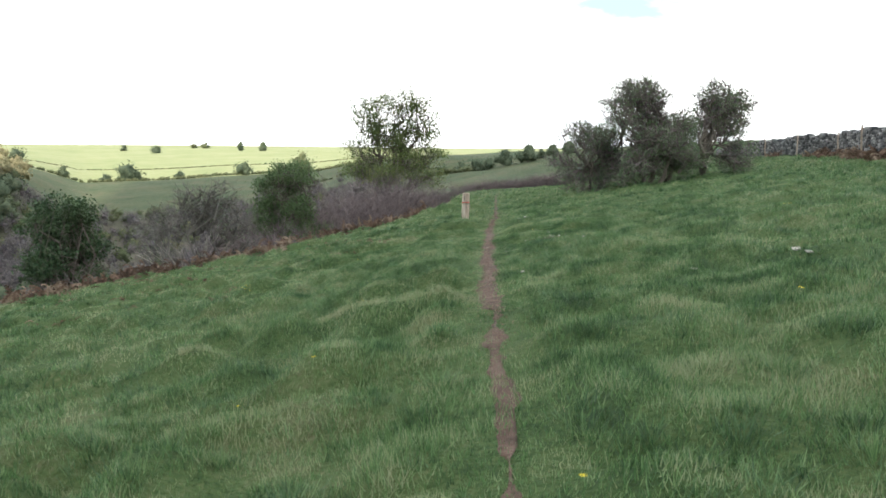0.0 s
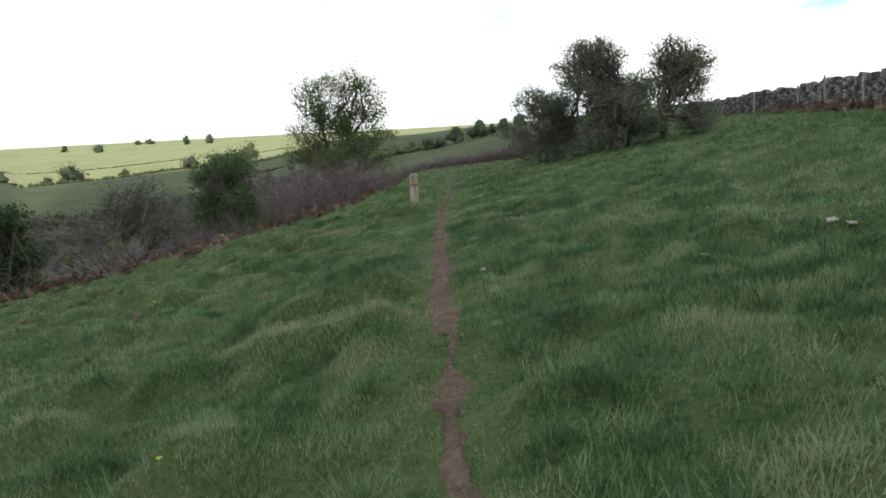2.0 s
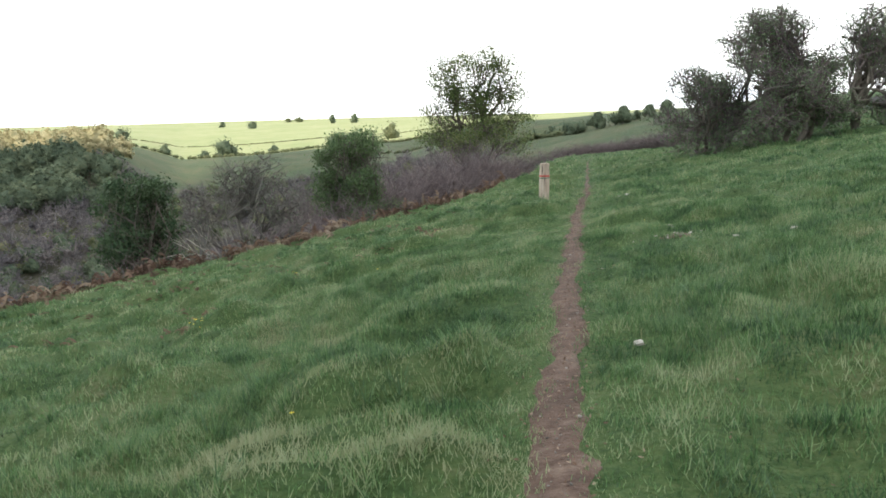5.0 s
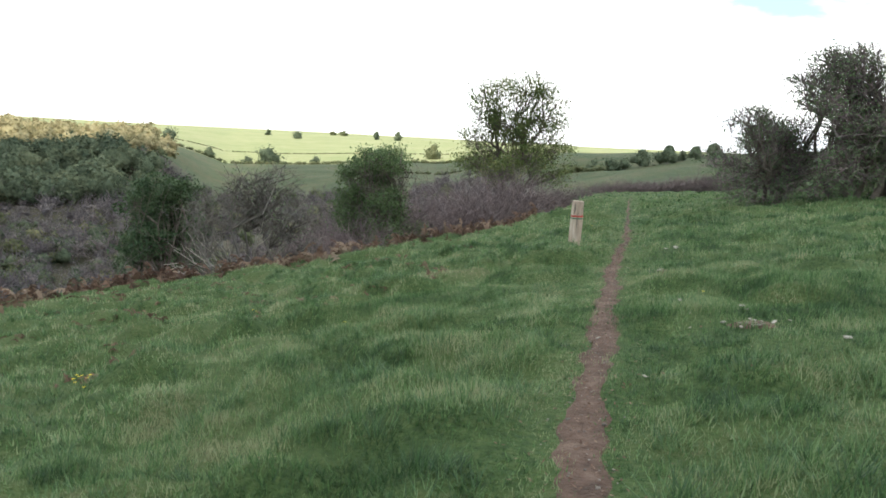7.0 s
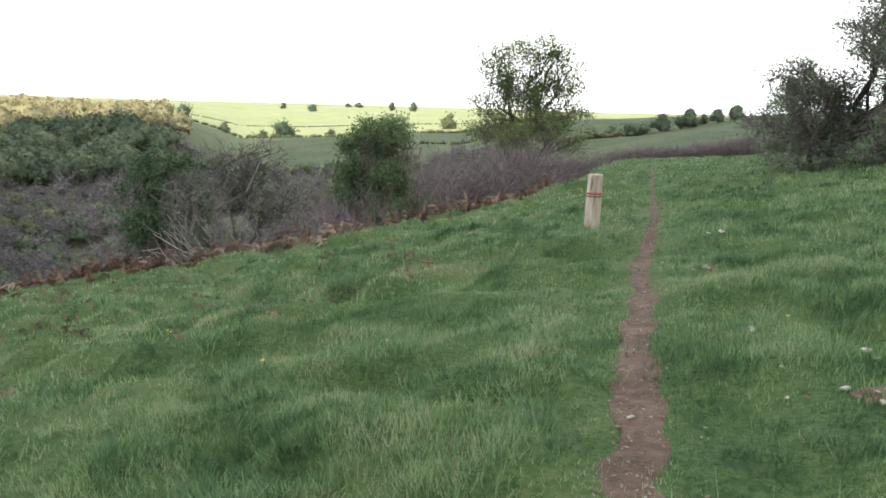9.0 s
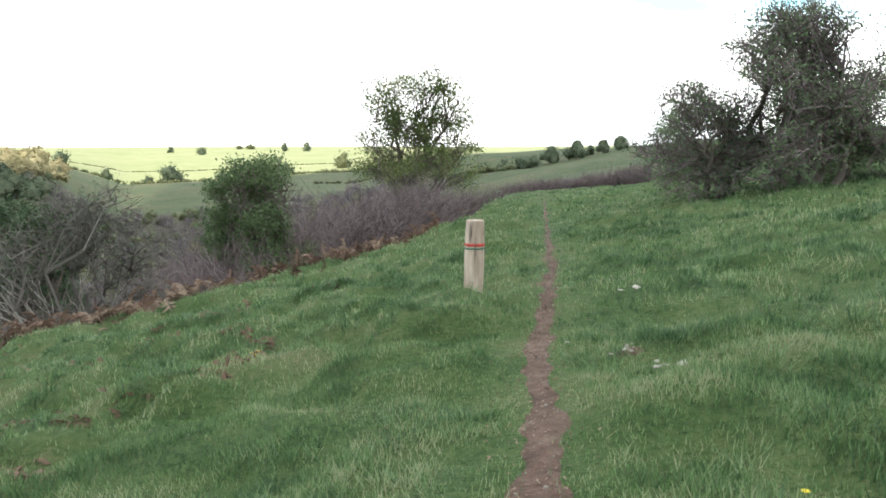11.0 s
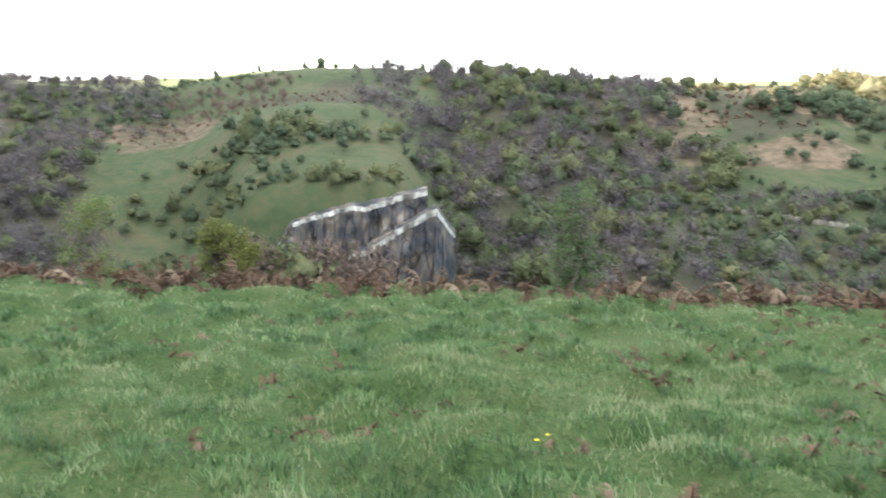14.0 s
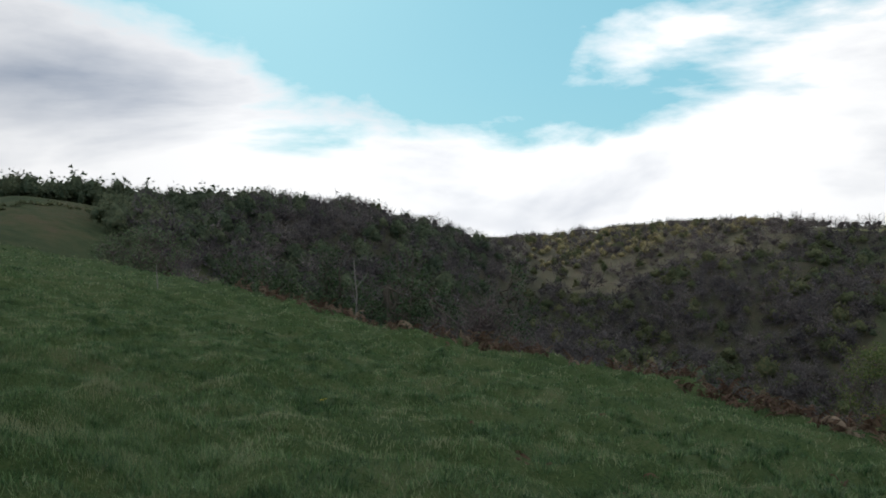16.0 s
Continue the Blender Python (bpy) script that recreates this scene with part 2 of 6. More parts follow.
M = {
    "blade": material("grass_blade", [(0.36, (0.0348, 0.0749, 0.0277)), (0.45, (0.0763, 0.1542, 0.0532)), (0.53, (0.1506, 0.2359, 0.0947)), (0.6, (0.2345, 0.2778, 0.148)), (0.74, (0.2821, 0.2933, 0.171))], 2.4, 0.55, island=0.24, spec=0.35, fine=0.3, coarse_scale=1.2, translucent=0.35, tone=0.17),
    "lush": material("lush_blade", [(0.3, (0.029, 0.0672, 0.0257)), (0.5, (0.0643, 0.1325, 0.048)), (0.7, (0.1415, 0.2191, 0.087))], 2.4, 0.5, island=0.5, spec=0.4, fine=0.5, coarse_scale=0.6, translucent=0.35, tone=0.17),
    "straw": material("dry_stem", [(0.3, (0.28, 0.24, 0.12)), (0.7, (0.45, 0.4, 0.26))], 5, 0.8, island=0.3),
    "dirt": material("path_earth", [(0.3, (0.0484, 0.0317, 0.0239)), (0.5, (0.1012, 0.0642, 0.0488)), (0.72, (0.1848, 0.132, 0.1012))], 9, 0.95, 0.8, 40, fine=0.6, coarse_scale=1.5),
    "bark": material("grey_bark", [(0.3, (0.06, 0.05, 0.04)), (0.7, (0.17, 0.145, 0.12))], 12, 0.9, 0.6, 40),
    "deadwood": material("bleached_deadwood", [(0.3, (0.18, 0.16, 0.135)), (0.7, (0.42, 0.385, 0.34))], 8, 0.85, 0.4, 40),
    "snag": material("grey_snag", [(0.3, (0.12, 0.11, 0.10)), (0.7, (0.28, 0.26, 0.24))], 8, 0.85, 0.4, 40),
    "twig": material("purple_brown_twigs", [(0.3, (0.084, 0.066, 0.0672)), (0.7, (0.2016, 0.1595, 0.1568))], 0.8, 0.9, island=0.3),
    "grey_twig": material("grey_twigs", [(0.3, (0.075, 0.068, 0.06)), (0.7, (0.165, 0.15, 0.132))], 3, 0.9, island=0.3),
    "ash_leaf": material("ash_leaves", [(0.3, (0.0634, 0.1032, 0.0311)), (0.55, (0.1373, 0.1806, 0.0633)), (0.75, (0.264, 0.258, 0.1035))], 0.8, 0.6, island=0.3, translucent=0.4),
    "oak_leaf": material("oak_leaves", [(0.3, (0.0538, 0.0887, 0.0364)), (0.6, (0.1048, 0.1546, 0.0644)), (0.8, (0.1882, 0.2218, 0.1051))], 1.2, 0.6, island=0.35, translucent=0.3),
    "dark_leaf": material("evergreen_leaves", [(0.3, (0.0287, 0.0576, 0.0264)), (0.7, (0.0747, 0.114, 0.0504))], 1.2, 0.55, island=0.25, translucent=0.15),
    "haw_leaf": material("hawthorn_leaves", [(0.3, (0.0771, 0.1184, 0.0628)), (0.6, (0.1471, 0.1973, 0.1046)), (0.8, (0.238, 0.2505, 0.1495))], 1.2, 0.7, island=0.3, translucent=0.2),
    "wood_olive": material("olive_canopy", [(0.34, (0.0704, 0.087, 0.0475)), (0.5, (0.1254, 0.1408, 0.0739)), (0.68, (0.2112, 0.1984, 0.1056))], 1.3, 0.95, 1.0, 1.6, island=0.07, spec=0.1, fine=0.62, coarse_scale=0.05, translucent=0.2, tone=0.10, bump_depth=0.6),
    "wood_brown": material("bare_canopy", [(0.34, (0.0816, 0.0732, 0.0784)), (0.5, (0.1478, 0.1299, 0.136)), (0.68, (0.2323, 0.2004, 0.1893))], 1.3, 0.95, 1.0, 1.6, island=0.08, spec=0.1, fine=0.62, coarse_scale=0.05, translucent=0.25, tone=0.10, bump_depth=0.6),
    "wood_dark": material("dark_canopy", [(0.34, (0.0562, 0.0768, 0.0528)), (0.5, (0.0999, 0.126, 0.0793)), (0.68, (0.164, 0.1812, 0.1089))], 1.3, 0.95, 1.0, 1.6, island=0.07, spec=0.1, fine=0.62, coarse_scale=0.05, translucent=0.2, tone=0.10, bump_depth=0.6),
    # autumn gold of the plateau wood; on the far ridge it paints in sunlight
    "wood_gold_lit": material("sunlit_golden_canopy", [(0.34, (0.20, 0.18, 0.09)), (0.5, (0.33, 0.29, 0.16)), (0.66, (0.45, 0.39, 0.23))], 1.0, 0.95, 1.0, 1.6, island=0.07, spec=0.1, fine=0.62, coarse_scale=0.05, translucent=0.2, tone=0.10, bump_depth=0.6),
    "wood_russet": material("russet_scrub", [(0.34, (0.1063, 0.0792, 0.0708)), (0.5, (0.1812, 0.1344, 0.1171)), (0.68, (0.2625, 0.198, 0.1647))], 1.3, 0.95, 0.8, 1.6, island=0.08, spec=0.1, fine=0.62, coarse_scale=0.05, translucent=0.25, tone=0.1, bump_depth=0.5),
    "yellow_leaf": material("yellow_leaves", [(0.3, (0.085, 0.10, 0.03)), (0.7, (0.20, 0.205, 0.062))], 0.8, 0.7, island=0.3, translucent=0.25),
    "bracken": material("dead_bracken", [(0.3, (0.0874, 0.053, 0.0396)), (0.55, (0.161, 0.102, 0.0715)), (0.75, (0.276, 0.2091, 0.154))], 2, 0.85, island=0.4, translucent=0.2),
    "stone": material("limestone", [(0.3, (0.13, 0.12, 0.10)), (0.55, (0.27, 0.25, 0.215)), (0.75, (0.44, 0.41, 0.36))], 6, 0.9, 0.5, 30, island=0.25, fine=0.6, coarse_scale=1.0),
    "wall_stone": material("wall_limestone", [(0.3, (0.05, 0.05, 0.052)), (0.55, (0.14, 0.135, 0.135)), (0.78, (0.30, 0.29, 0.28))], 5, 0.9, 0.5, 30, island=0.5, obj=True, fine=0.6, coarse_scale=1.0),
    "wall_stone_far": material("weathered_wall_limestone", [(0.3, (0.05, 0.05, 0.052)), (0.55, (0.14, 0.135, 0.135)), (0.78, (0.30, 0.29, 0.28))], 5, 0.9, 0.5, 30, island=0.5, fine=0.6, coarse_scale=1.0),
    "grit": material("path_grit", [(0.3, (0.09, 0.08, 0.07)), (0.55, (0.17, 0.15, 0.13)), (0.75, (0.30, 0.27, 0.24))], 6, 0.9, island=0.4, fine=0.6, coarse_scale=1.0),
    "wall_core": material("dark_wall_core", [(0.3, (0.03, 0.03, 0.03)), (0.7, (0.10, 0.095, 0.09))], 5, 0.95, 0.8, 12, fine=0.6, coarse_scale=1.0),
    "cliff": material("quarry_face", [(0.36, (0.0413, 0.0441, 0.0544)), (0.44, (0.075, 0.076, 0.088)), (0.5, (0.1162, 0.1064, 0.104)), (0.56, (0.18, 0.1444, 0.12)), (0.66, (0.345, 0.3268, 0.312))], 0.5, 0.9, 0.5, 1.5, fine=0.5, coarse_scale=0.16, stretch=0.8, bump_depth=0.3),
    "pale_ledge": material("pale_ledge_rock", [(0.36, (0.16, 0.155, 0.15)), (0.48, (0.38, 0.365, 0.34)), (0.62, (0.66, 0.64, 0.60))], 0.9, 0.9, 0.5, 1.5, fine=0.6, coarse_scale=0.4, bump_depth=0.2),
    "post_wood": material("weathered_post", [(0.3, (0.22, 0.165, 0.13)), (0.5, (0.38, 0.30, 0.24)), (0.7, (0.55, 0.46, 0.385))], 14, 0.85, 0.5, 60, fine=0.65, coarse_scale=3.0, stretch=0.15),
    "red": material("red_paint", [(0.3, (0.33, 0.035, 0.03)), (0.7, (0.50, 0.07, 0.055))], 20, 0.6),
    "green": material("green_paint", [(0.3, (0.02, 0.08, 0.045)), (0.7, (0.05, 0.15, 0.085))], 20, 0.6),
    "petal": material("yellow_petals", [(0.3, (0.55, 0.42, 0.02)), (0.7, (0.75, 0.60, 0.04))], 20, 0.6),
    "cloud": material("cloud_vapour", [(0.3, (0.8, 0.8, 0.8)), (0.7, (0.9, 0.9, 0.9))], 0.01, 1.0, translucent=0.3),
}



def crack_rock():
    """Dark joints that part the quarry rock into tall blocks."""
    nt = M["cliff"].node_tree
    lk = nt.links.new
    geo, mp, vor, ramp, mul = (nt.nodes.new("ShaderNode" + k) for k in ("NewGeometry", "Mapping", "TexVoronoi", "ValToRGB", "MixRGB"))
    mp.inputs["Scale"].default_value = (0.42, 0.42, 0.09)
    vor.feature = "DISTANCE_TO_EDGE"
    vor.inputs["Scale"].default_value = 1.0
    ramp.color_ramp.elements[0].color = (0.3, 0.3, 0.33, 1)
    ramp.color_ramp.elements[1].position = 0.09
    mul.blend_type = "MULTIPLY"
    mul.inputs["Fac"].default_value = 1.0
    bsdf = nt.nodes["Principled BSDF"]
    colour = bsdf.inputs["Base Color"].links[0].from_socket
    lk(geo.outputs["Position"], mp.inputs["Vector"])
    lk(mp.outputs["Vector"], vor.inputs["Vector"])
    lk(vor.outputs["Distance"], ramp.inputs["Fac"])
    lk(colour, mul.inputs["Color1"])
    lk(ramp.outputs["Color"], mul.inputs["Color2"])
    lk(mul.outputs["Color"], bsdf.inputs["Base Color"])


crack_rock()


def hillside_material():
    """Turf, valley floor, rough pasture and improved pasture, blended by the weights that the ground sheet carries."""
    m = bpy.data.materials.new("hillside")
    m.use_nodes = True
    nt = m.node_tree
    lk = nt.links.new
    bsdf = nt.nodes["Principled BSDF"]
    bsdf.inputs["Roughness"].default_value = 0.95
    bsdf.inputs["Specular IOR Level"].default_value = 0.15
    geo = nt.nodes.new("ShaderNodeNewGeometry")
    ragged = nt.nodes.new("ShaderNodeTexNoise")
    ragged.inputs["Scale"].default_value = 0.12
    ragged.inputs["Detail"].default_value = 8
    lk(geo.outputs["Position"], ragged.inputs["Vector"])
    colour = None
    for name, scale, coarse, attr, stops in (
            ("turf", 16.0, 0.6, "", [(0.34, (0.022, 0.041, 0.015)), (0.44, (0.044, 0.078, 0.025)), (0.54, (0.072, 0.104, 0.038)), (0.68, (0.13, 0.13, 0.07))]),
            ("floor", 0.3, 0.04, "cover_floor", [(0.3, (0.038, 0.040, 0.026)), (0.48, (0.06, 0.06, 0.038)), (0.6, (0.085, 0.072, 0.05)), (0.75, (0.11, 0.088, 0.062))]),
            ("rough", 0.3, 0.04, "cover_rough", [(0.34, (0.036, 0.054, 0.026)), (0.46, (0.058, 0.078, 0.038)), (0.55, (0.082, 0.088, 0.046)), (0.66, (0.115, 0.09, 0.058))]),
            ("heath", 0.3, 0.03, "cover_heath", [(0.36, (0.07, 0.07, 0.04)), (0.46, (0.10, 0.085, 0.056)), (0.54, (0.165, 0.12, 0.085)), (0.66, (0.23, 0.175, 0.125))]),
            ("field", 0.05, 0.012, "cover_field", [(0.3, (0.17, 0.20, 0.085)), (0.5, (0.235, 0.25, 0.12)), (0.7, (0.29, 0.285, 0.16))])):
        n1, n2 = nt.nodes.new("ShaderNodeTexNoise"), nt.nodes.new("ShaderNodeTexNoise")
        for n, s in ((n1, scale), (n2, coarse)):
            n.inputs["Scale"].default_value = s
            n.inputs["Detail"].default_value = 9
            n.inputs["Roughness"].default_value = 0.62
            lk(geo.outputs["Position"], n.inputs["Vector"])
        mf = nt.nodes.new("ShaderNodeMix")
        mf.inputs["Factor"].default_value = 0.5
        lk(n1.outputs["Fac"], mf.inputs["A"])
        lk(n2.outputs["Fac"], mf.inputs["B"])
        ramp = nt.nodes.new("ShaderNodeValToRGB")
        els = ramp.color_ramp.elements
        while len(els) < len(stops):
            els.new(0.5)
        for e, (p, col) in zip(els, stops):
            e.position, e.color = p, (*col, 1)
        lk(mf.outputs["Result"], ramp.inputs["Fac"])
        if not attr:
            colour = ramp.outputs["Color"]
            continue
        at = nt.nodes.new("ShaderNodeAttribute")
        at.attribute_name = attr
        add = nt.nodes.new("ShaderNodeMath")
        lk(at.outputs["Fac"], add.inputs[0])
        lk(ragged.outputs["Fac"], add.inputs[1])
        edge = nt.nodes.new("ShaderNodeMapRange")
        edge.inputs["From Min"].default_value, edge.inputs["From Max"].default_value = 0.92, 1.08
        lk(add.outputs[0], edge.inputs["Value"])
        mx = nt.nodes.new("ShaderNodeMixRGB")
        lk(edge.outputs["Result"], mx.inputs["Fac"])
        lk(colour, mx.inputs["Color1"])
        lk(ramp.outputs["Color"], mx.inputs["Color2"])
        colour = mx.outputs["Color"]
    lk(colour, bsdf.inputs["Base Color"])
    n3 = nt.nodes.new("ShaderNodeTexNoise")
    n3.inputs["Scale"].default_value = 26
    n3.inputs["Detail"].default_value = 5
    lk(geo.outputs["Position"], n3.inputs["Vector"])
    bp = nt.nodes.new("ShaderNodeBump")
    bp.inputs["Strength"].default_value = 0.9
    bp.inputs["Distance"].default_value = 0.09
    lk(n3.outputs["Fac"], bp.inputs["Height"])
    lk(bp.outputs["Normal"], bsdf.inputs["Normal"])
    return m


# ---- noise, height of the ground ----
def lattice(ix, iy, seed):
    h = (ix.astype(np.int64) * 374761393 + iy.astype(np.int64) * 668265263 + seed * 974711) & 0x7FFFFFFF
    h = ((h ^ (h >> 13)) * 1274126177) & 0x7FFFFFFF
    return ((h ^ (h >> 16)) & 0xFFFF) / 65535.0


def vnoise(x, y, seed=0):
    ix, iy = np.floor(x), np.floor(y)
    fx, fy = x - ix, y - iy
    fx, fy = fx * fx * (3 - 2 * fx), fy * fy * (3 - 2 * fy)
    a, b = lattice(ix, iy, seed), lattice(ix + 1, iy, seed)
    c, d = lattice(ix, iy + 1, seed), lattice(ix + 1, iy + 1, seed)
    return (a + (b - a) * fx) * (1 - fy) + (c + (d - c) * fx) * fy - 0.5


CX, CY = 0.8, 18.0                       # where the walker turns: the valley is described around it
AZ = [-22, -12, -2, 1, 10, 20, 26, 31, 40, 47, 54, 64, 76, 90, 107, 118, 128, 131, 135, 140, 152, 164, 182]
VALLEY = [0, 0.6, 0.9, 1, 1, 1, 1, 1, 1, 1, 1, 1, 1, 1, 1, 1, 1, 1, 1, 1, 1, 1, 0]
BROW = [70, 66, 64, 28, 21.5, 19.5, 18, 17, 18, 18.3, 18.6, 17, 17.3, 17.2, 19.6, 24.5, 27, 28, 29, 31, 45, 57, 72]
FOOT = [160, 160, 160, 160, 160, 165, 158, 150, 130, 115, 100, 95, 95, 95, 95, 95, 95, 95, 92, 90, 80, 70, 60]
FLOOR = [-3, -6, -9, -10, -24, -30, -33, -35, -38, -39, -40, -41, -42, -40, -40, -40, -38, -36, -33, -30, -18, -6, 0]
RISE = [95, 100, 110, 120, 200, 230, 230, 190, 185, 185, 185, 170, 155, 150, 180, 300, 420, 230, 170, 150, 120, 100, 90]
RIM = [250, 250, 280, 300, 600, 620, 620, 330, 350, 360, 345, 350, 350, 375, 400, 744, 900, 420, 390, 360, 290, 260, 200]
RIM_Z = [-3, -4.5, -5, -6, -20, -26, -29, -15, -14, -14, -5, -4, 2, 5, -1, 5, -4, -10, 3, 9, 10, 11, 10]
FAR_Z = [-6, -9, -10, -9, -5, -4, -4, -4, 0, 0, 2, 1, 4, 5, 0, 6, -4, -9, 2, 8, 12, 13, 12]


def polar(x, y):
    return np.degrees(np.arctan2(-(x - CX), y - CY)), np.hypot(x - CX, y - CY)


def place(az, d):
    a = np.radians(az)
    return CX - np.sin(a) * d, CY + np.cos(a) * d


def station(az, values):
    az = np.where(az < -90, az + 360, az)
    return np.interp(az, AZ, values)


def smooth(u):
    u = np.clip(u, 0, 1)
    return u * u * (3 - 2 * u)


def near_height(x, y):
    xl, back = np.clip(-x, 0, None), np.clip(10 - y, 0, 60)
    zy = -0.0478 * np.clip(y, -120, 30) - 0.038 * np.clip(y - 30, 0, 80)
    left = -0.24 * xl + 0.0036 * np.clip(xl, 0, 22) ** 2 + 0.05 * np.clip(xl - 22, 0, None)
    zx = np.where(x > 0, 6.5 * np.tanh(x / 43.0) * (1 - 0.55 * smooth((y - 44) / 26) * (1 - smooth((x - 13) / 8))), left)
    return -1.516 + zy + zx - 0.0079 * back + 0.00068 * back ** 2 + 0.00068 * back * np.clip(xl, 0, 40)


def height(x, y, fine=True):
    x, y = np.asarray(x, float), np.asarray(y, float)
    az, d = polar(x, y)
    brow, rise, rim = station(az, BROW), station(az, RISE), station(az, RIM)
    zf, zr, zz = station(az, FLOOR), station(az, RIM_Z), station(az, FAR_Z)
    foot = np.minimum(brow + station(az, FOOT), rise)
    u = np.clip((d - brow) / (foot - brow), 0, 1)
    w = (1 - (1 - u) ** 1.7) * station(az, VALLEY)
    up = np.clip((d - rise) / (rim - rise), 0, 1)
    far = zf + (zr - zf) * (0.55 * smooth(up) + 0.45 * up) + (zz - zr) * np.clip((d - rim) / (1500 - rim), 0, 1)
    z = near_height(x, y) * (1 - w) + far * w
    # wooded spur that runs down from the hill towards the valley mouth
    azz = np.where(az < -90, az + 360, az)
    spur = np.interp(azz, [98, 105, 118, 127], [-70, -10, -16, -40]) - 0.2 * np.abs(d - 330)
    z = np.where((azz > 98) & (azz < 127), np.maximum(z, np.minimum(spur, 10)), z)
    # terrace above the quarry face
    z = z + 19 * smooth((d - 151) / 5) * smooth((az - 79.5) / 5.5) * smooth((100 - az) / 6) * (1 - smooth((d - 165) / 200))
    roll = smooth((d - 60) / 140)
    z = z + roll * (vnoise(x / 60, y / 60, 3) * 6 + vnoise(x / 25, y / 25, 4) * 2.2) * np.clip(1 - (d - 300) / 500, 0.15, 1)
    z = z + 0.31 * np.exp(-((x - 0.7) ** 2 + (y - 23.5) ** 2) / 1.2)      # turf mound round the marker post
    if fine:
        k = np.clip(1 - (d - 45) / 60, 0, 1)
        z = z + k * (vnoise(x / 3.1, y / 3.1, 5) * 0.12 + (np.sqrt(vnoise(x / 1.0, y / 0.8, 6) ** 2 + 0.003) - 0.16) * 0.72 + vnoise(x / 0.5, y / 0.5, 7) * 0.16) * np.where(x > path_x(y), 0.62, 1.0) * smooth((np.abs(x - path_x(y)) - 0.1) / 0.5)
    return z


def path_x(y):
    return np.interp(y, [-6, 0, 5, 10, 15, 21, 27, 40, 52, 66], [0.05, 0.15, 0.42, 0.64, 0.9, 1.3, 1.9, 2.8, 3.6, 4.8]) + 0.025 * np.sin(np.asarray(y) * 1.7)


def zat(x, y):
    return float(height(np.array([x]), np.array([y]))[0])


# ---- mesh helpers ----
def mesh_from(name, verts, faces, mats, idx=None, flat=True):
    """verts (n,3); faces (m,k) of one size."""
    verts, faces = np.asarray(verts, np.float32), np.asarray(faces, np.int32)
    me = bpy.data.meshes.new(name)
    k = faces.shape[1]
    me.vertices.add(len(verts))
    me.vertices.foreach_set("co", verts.ravel())
    me.loops.add(faces.size)
    me.loops.foreach_set("vertex_index", faces.ravel())
    me.polygons.add(len(faces))
    me.polygons.foreach_set("loop_start", np.arange(0, faces.size, k, dtype=np.int32))
    me.polygons.foreach_set("loop_total", np.full(len(faces), k, np.int32))
    for m in (mats if isinstance(mats, (list, tuple)) else [mats]):
        me.materials.append(m)
    if idx is not None:
        me.polygons.foreach_set("material_index", np.asarray(idx, np.int32))
    if not flat:
        me.polygons.foreach_set("use_smooth", np.ones(len(faces), bool))
    me.update(calc_edges=True)
    return me


def thing(name, label, category, group="", kind="", at=(0, 0, 0), rz=0.0):
    e = new(name)
    e.empty_display_size = 0.2
    e.matrix_basis = pose(*at, 0, 0, rz)
    return tagged(e, label, category, group, kind)


def part(name, me, parent, label=""):
    ob = new(name, me)
    ob.parent = parent
    if label:
        ob["label"] = label
    return ob


def part_bm(name, bm, material_, parent, label=""):
    me = bpy.data.meshes.new(name)
    bm.to_mesh(me)
    bm.free()
    me.materials.append(material_)
    return part(name, me, parent, label)


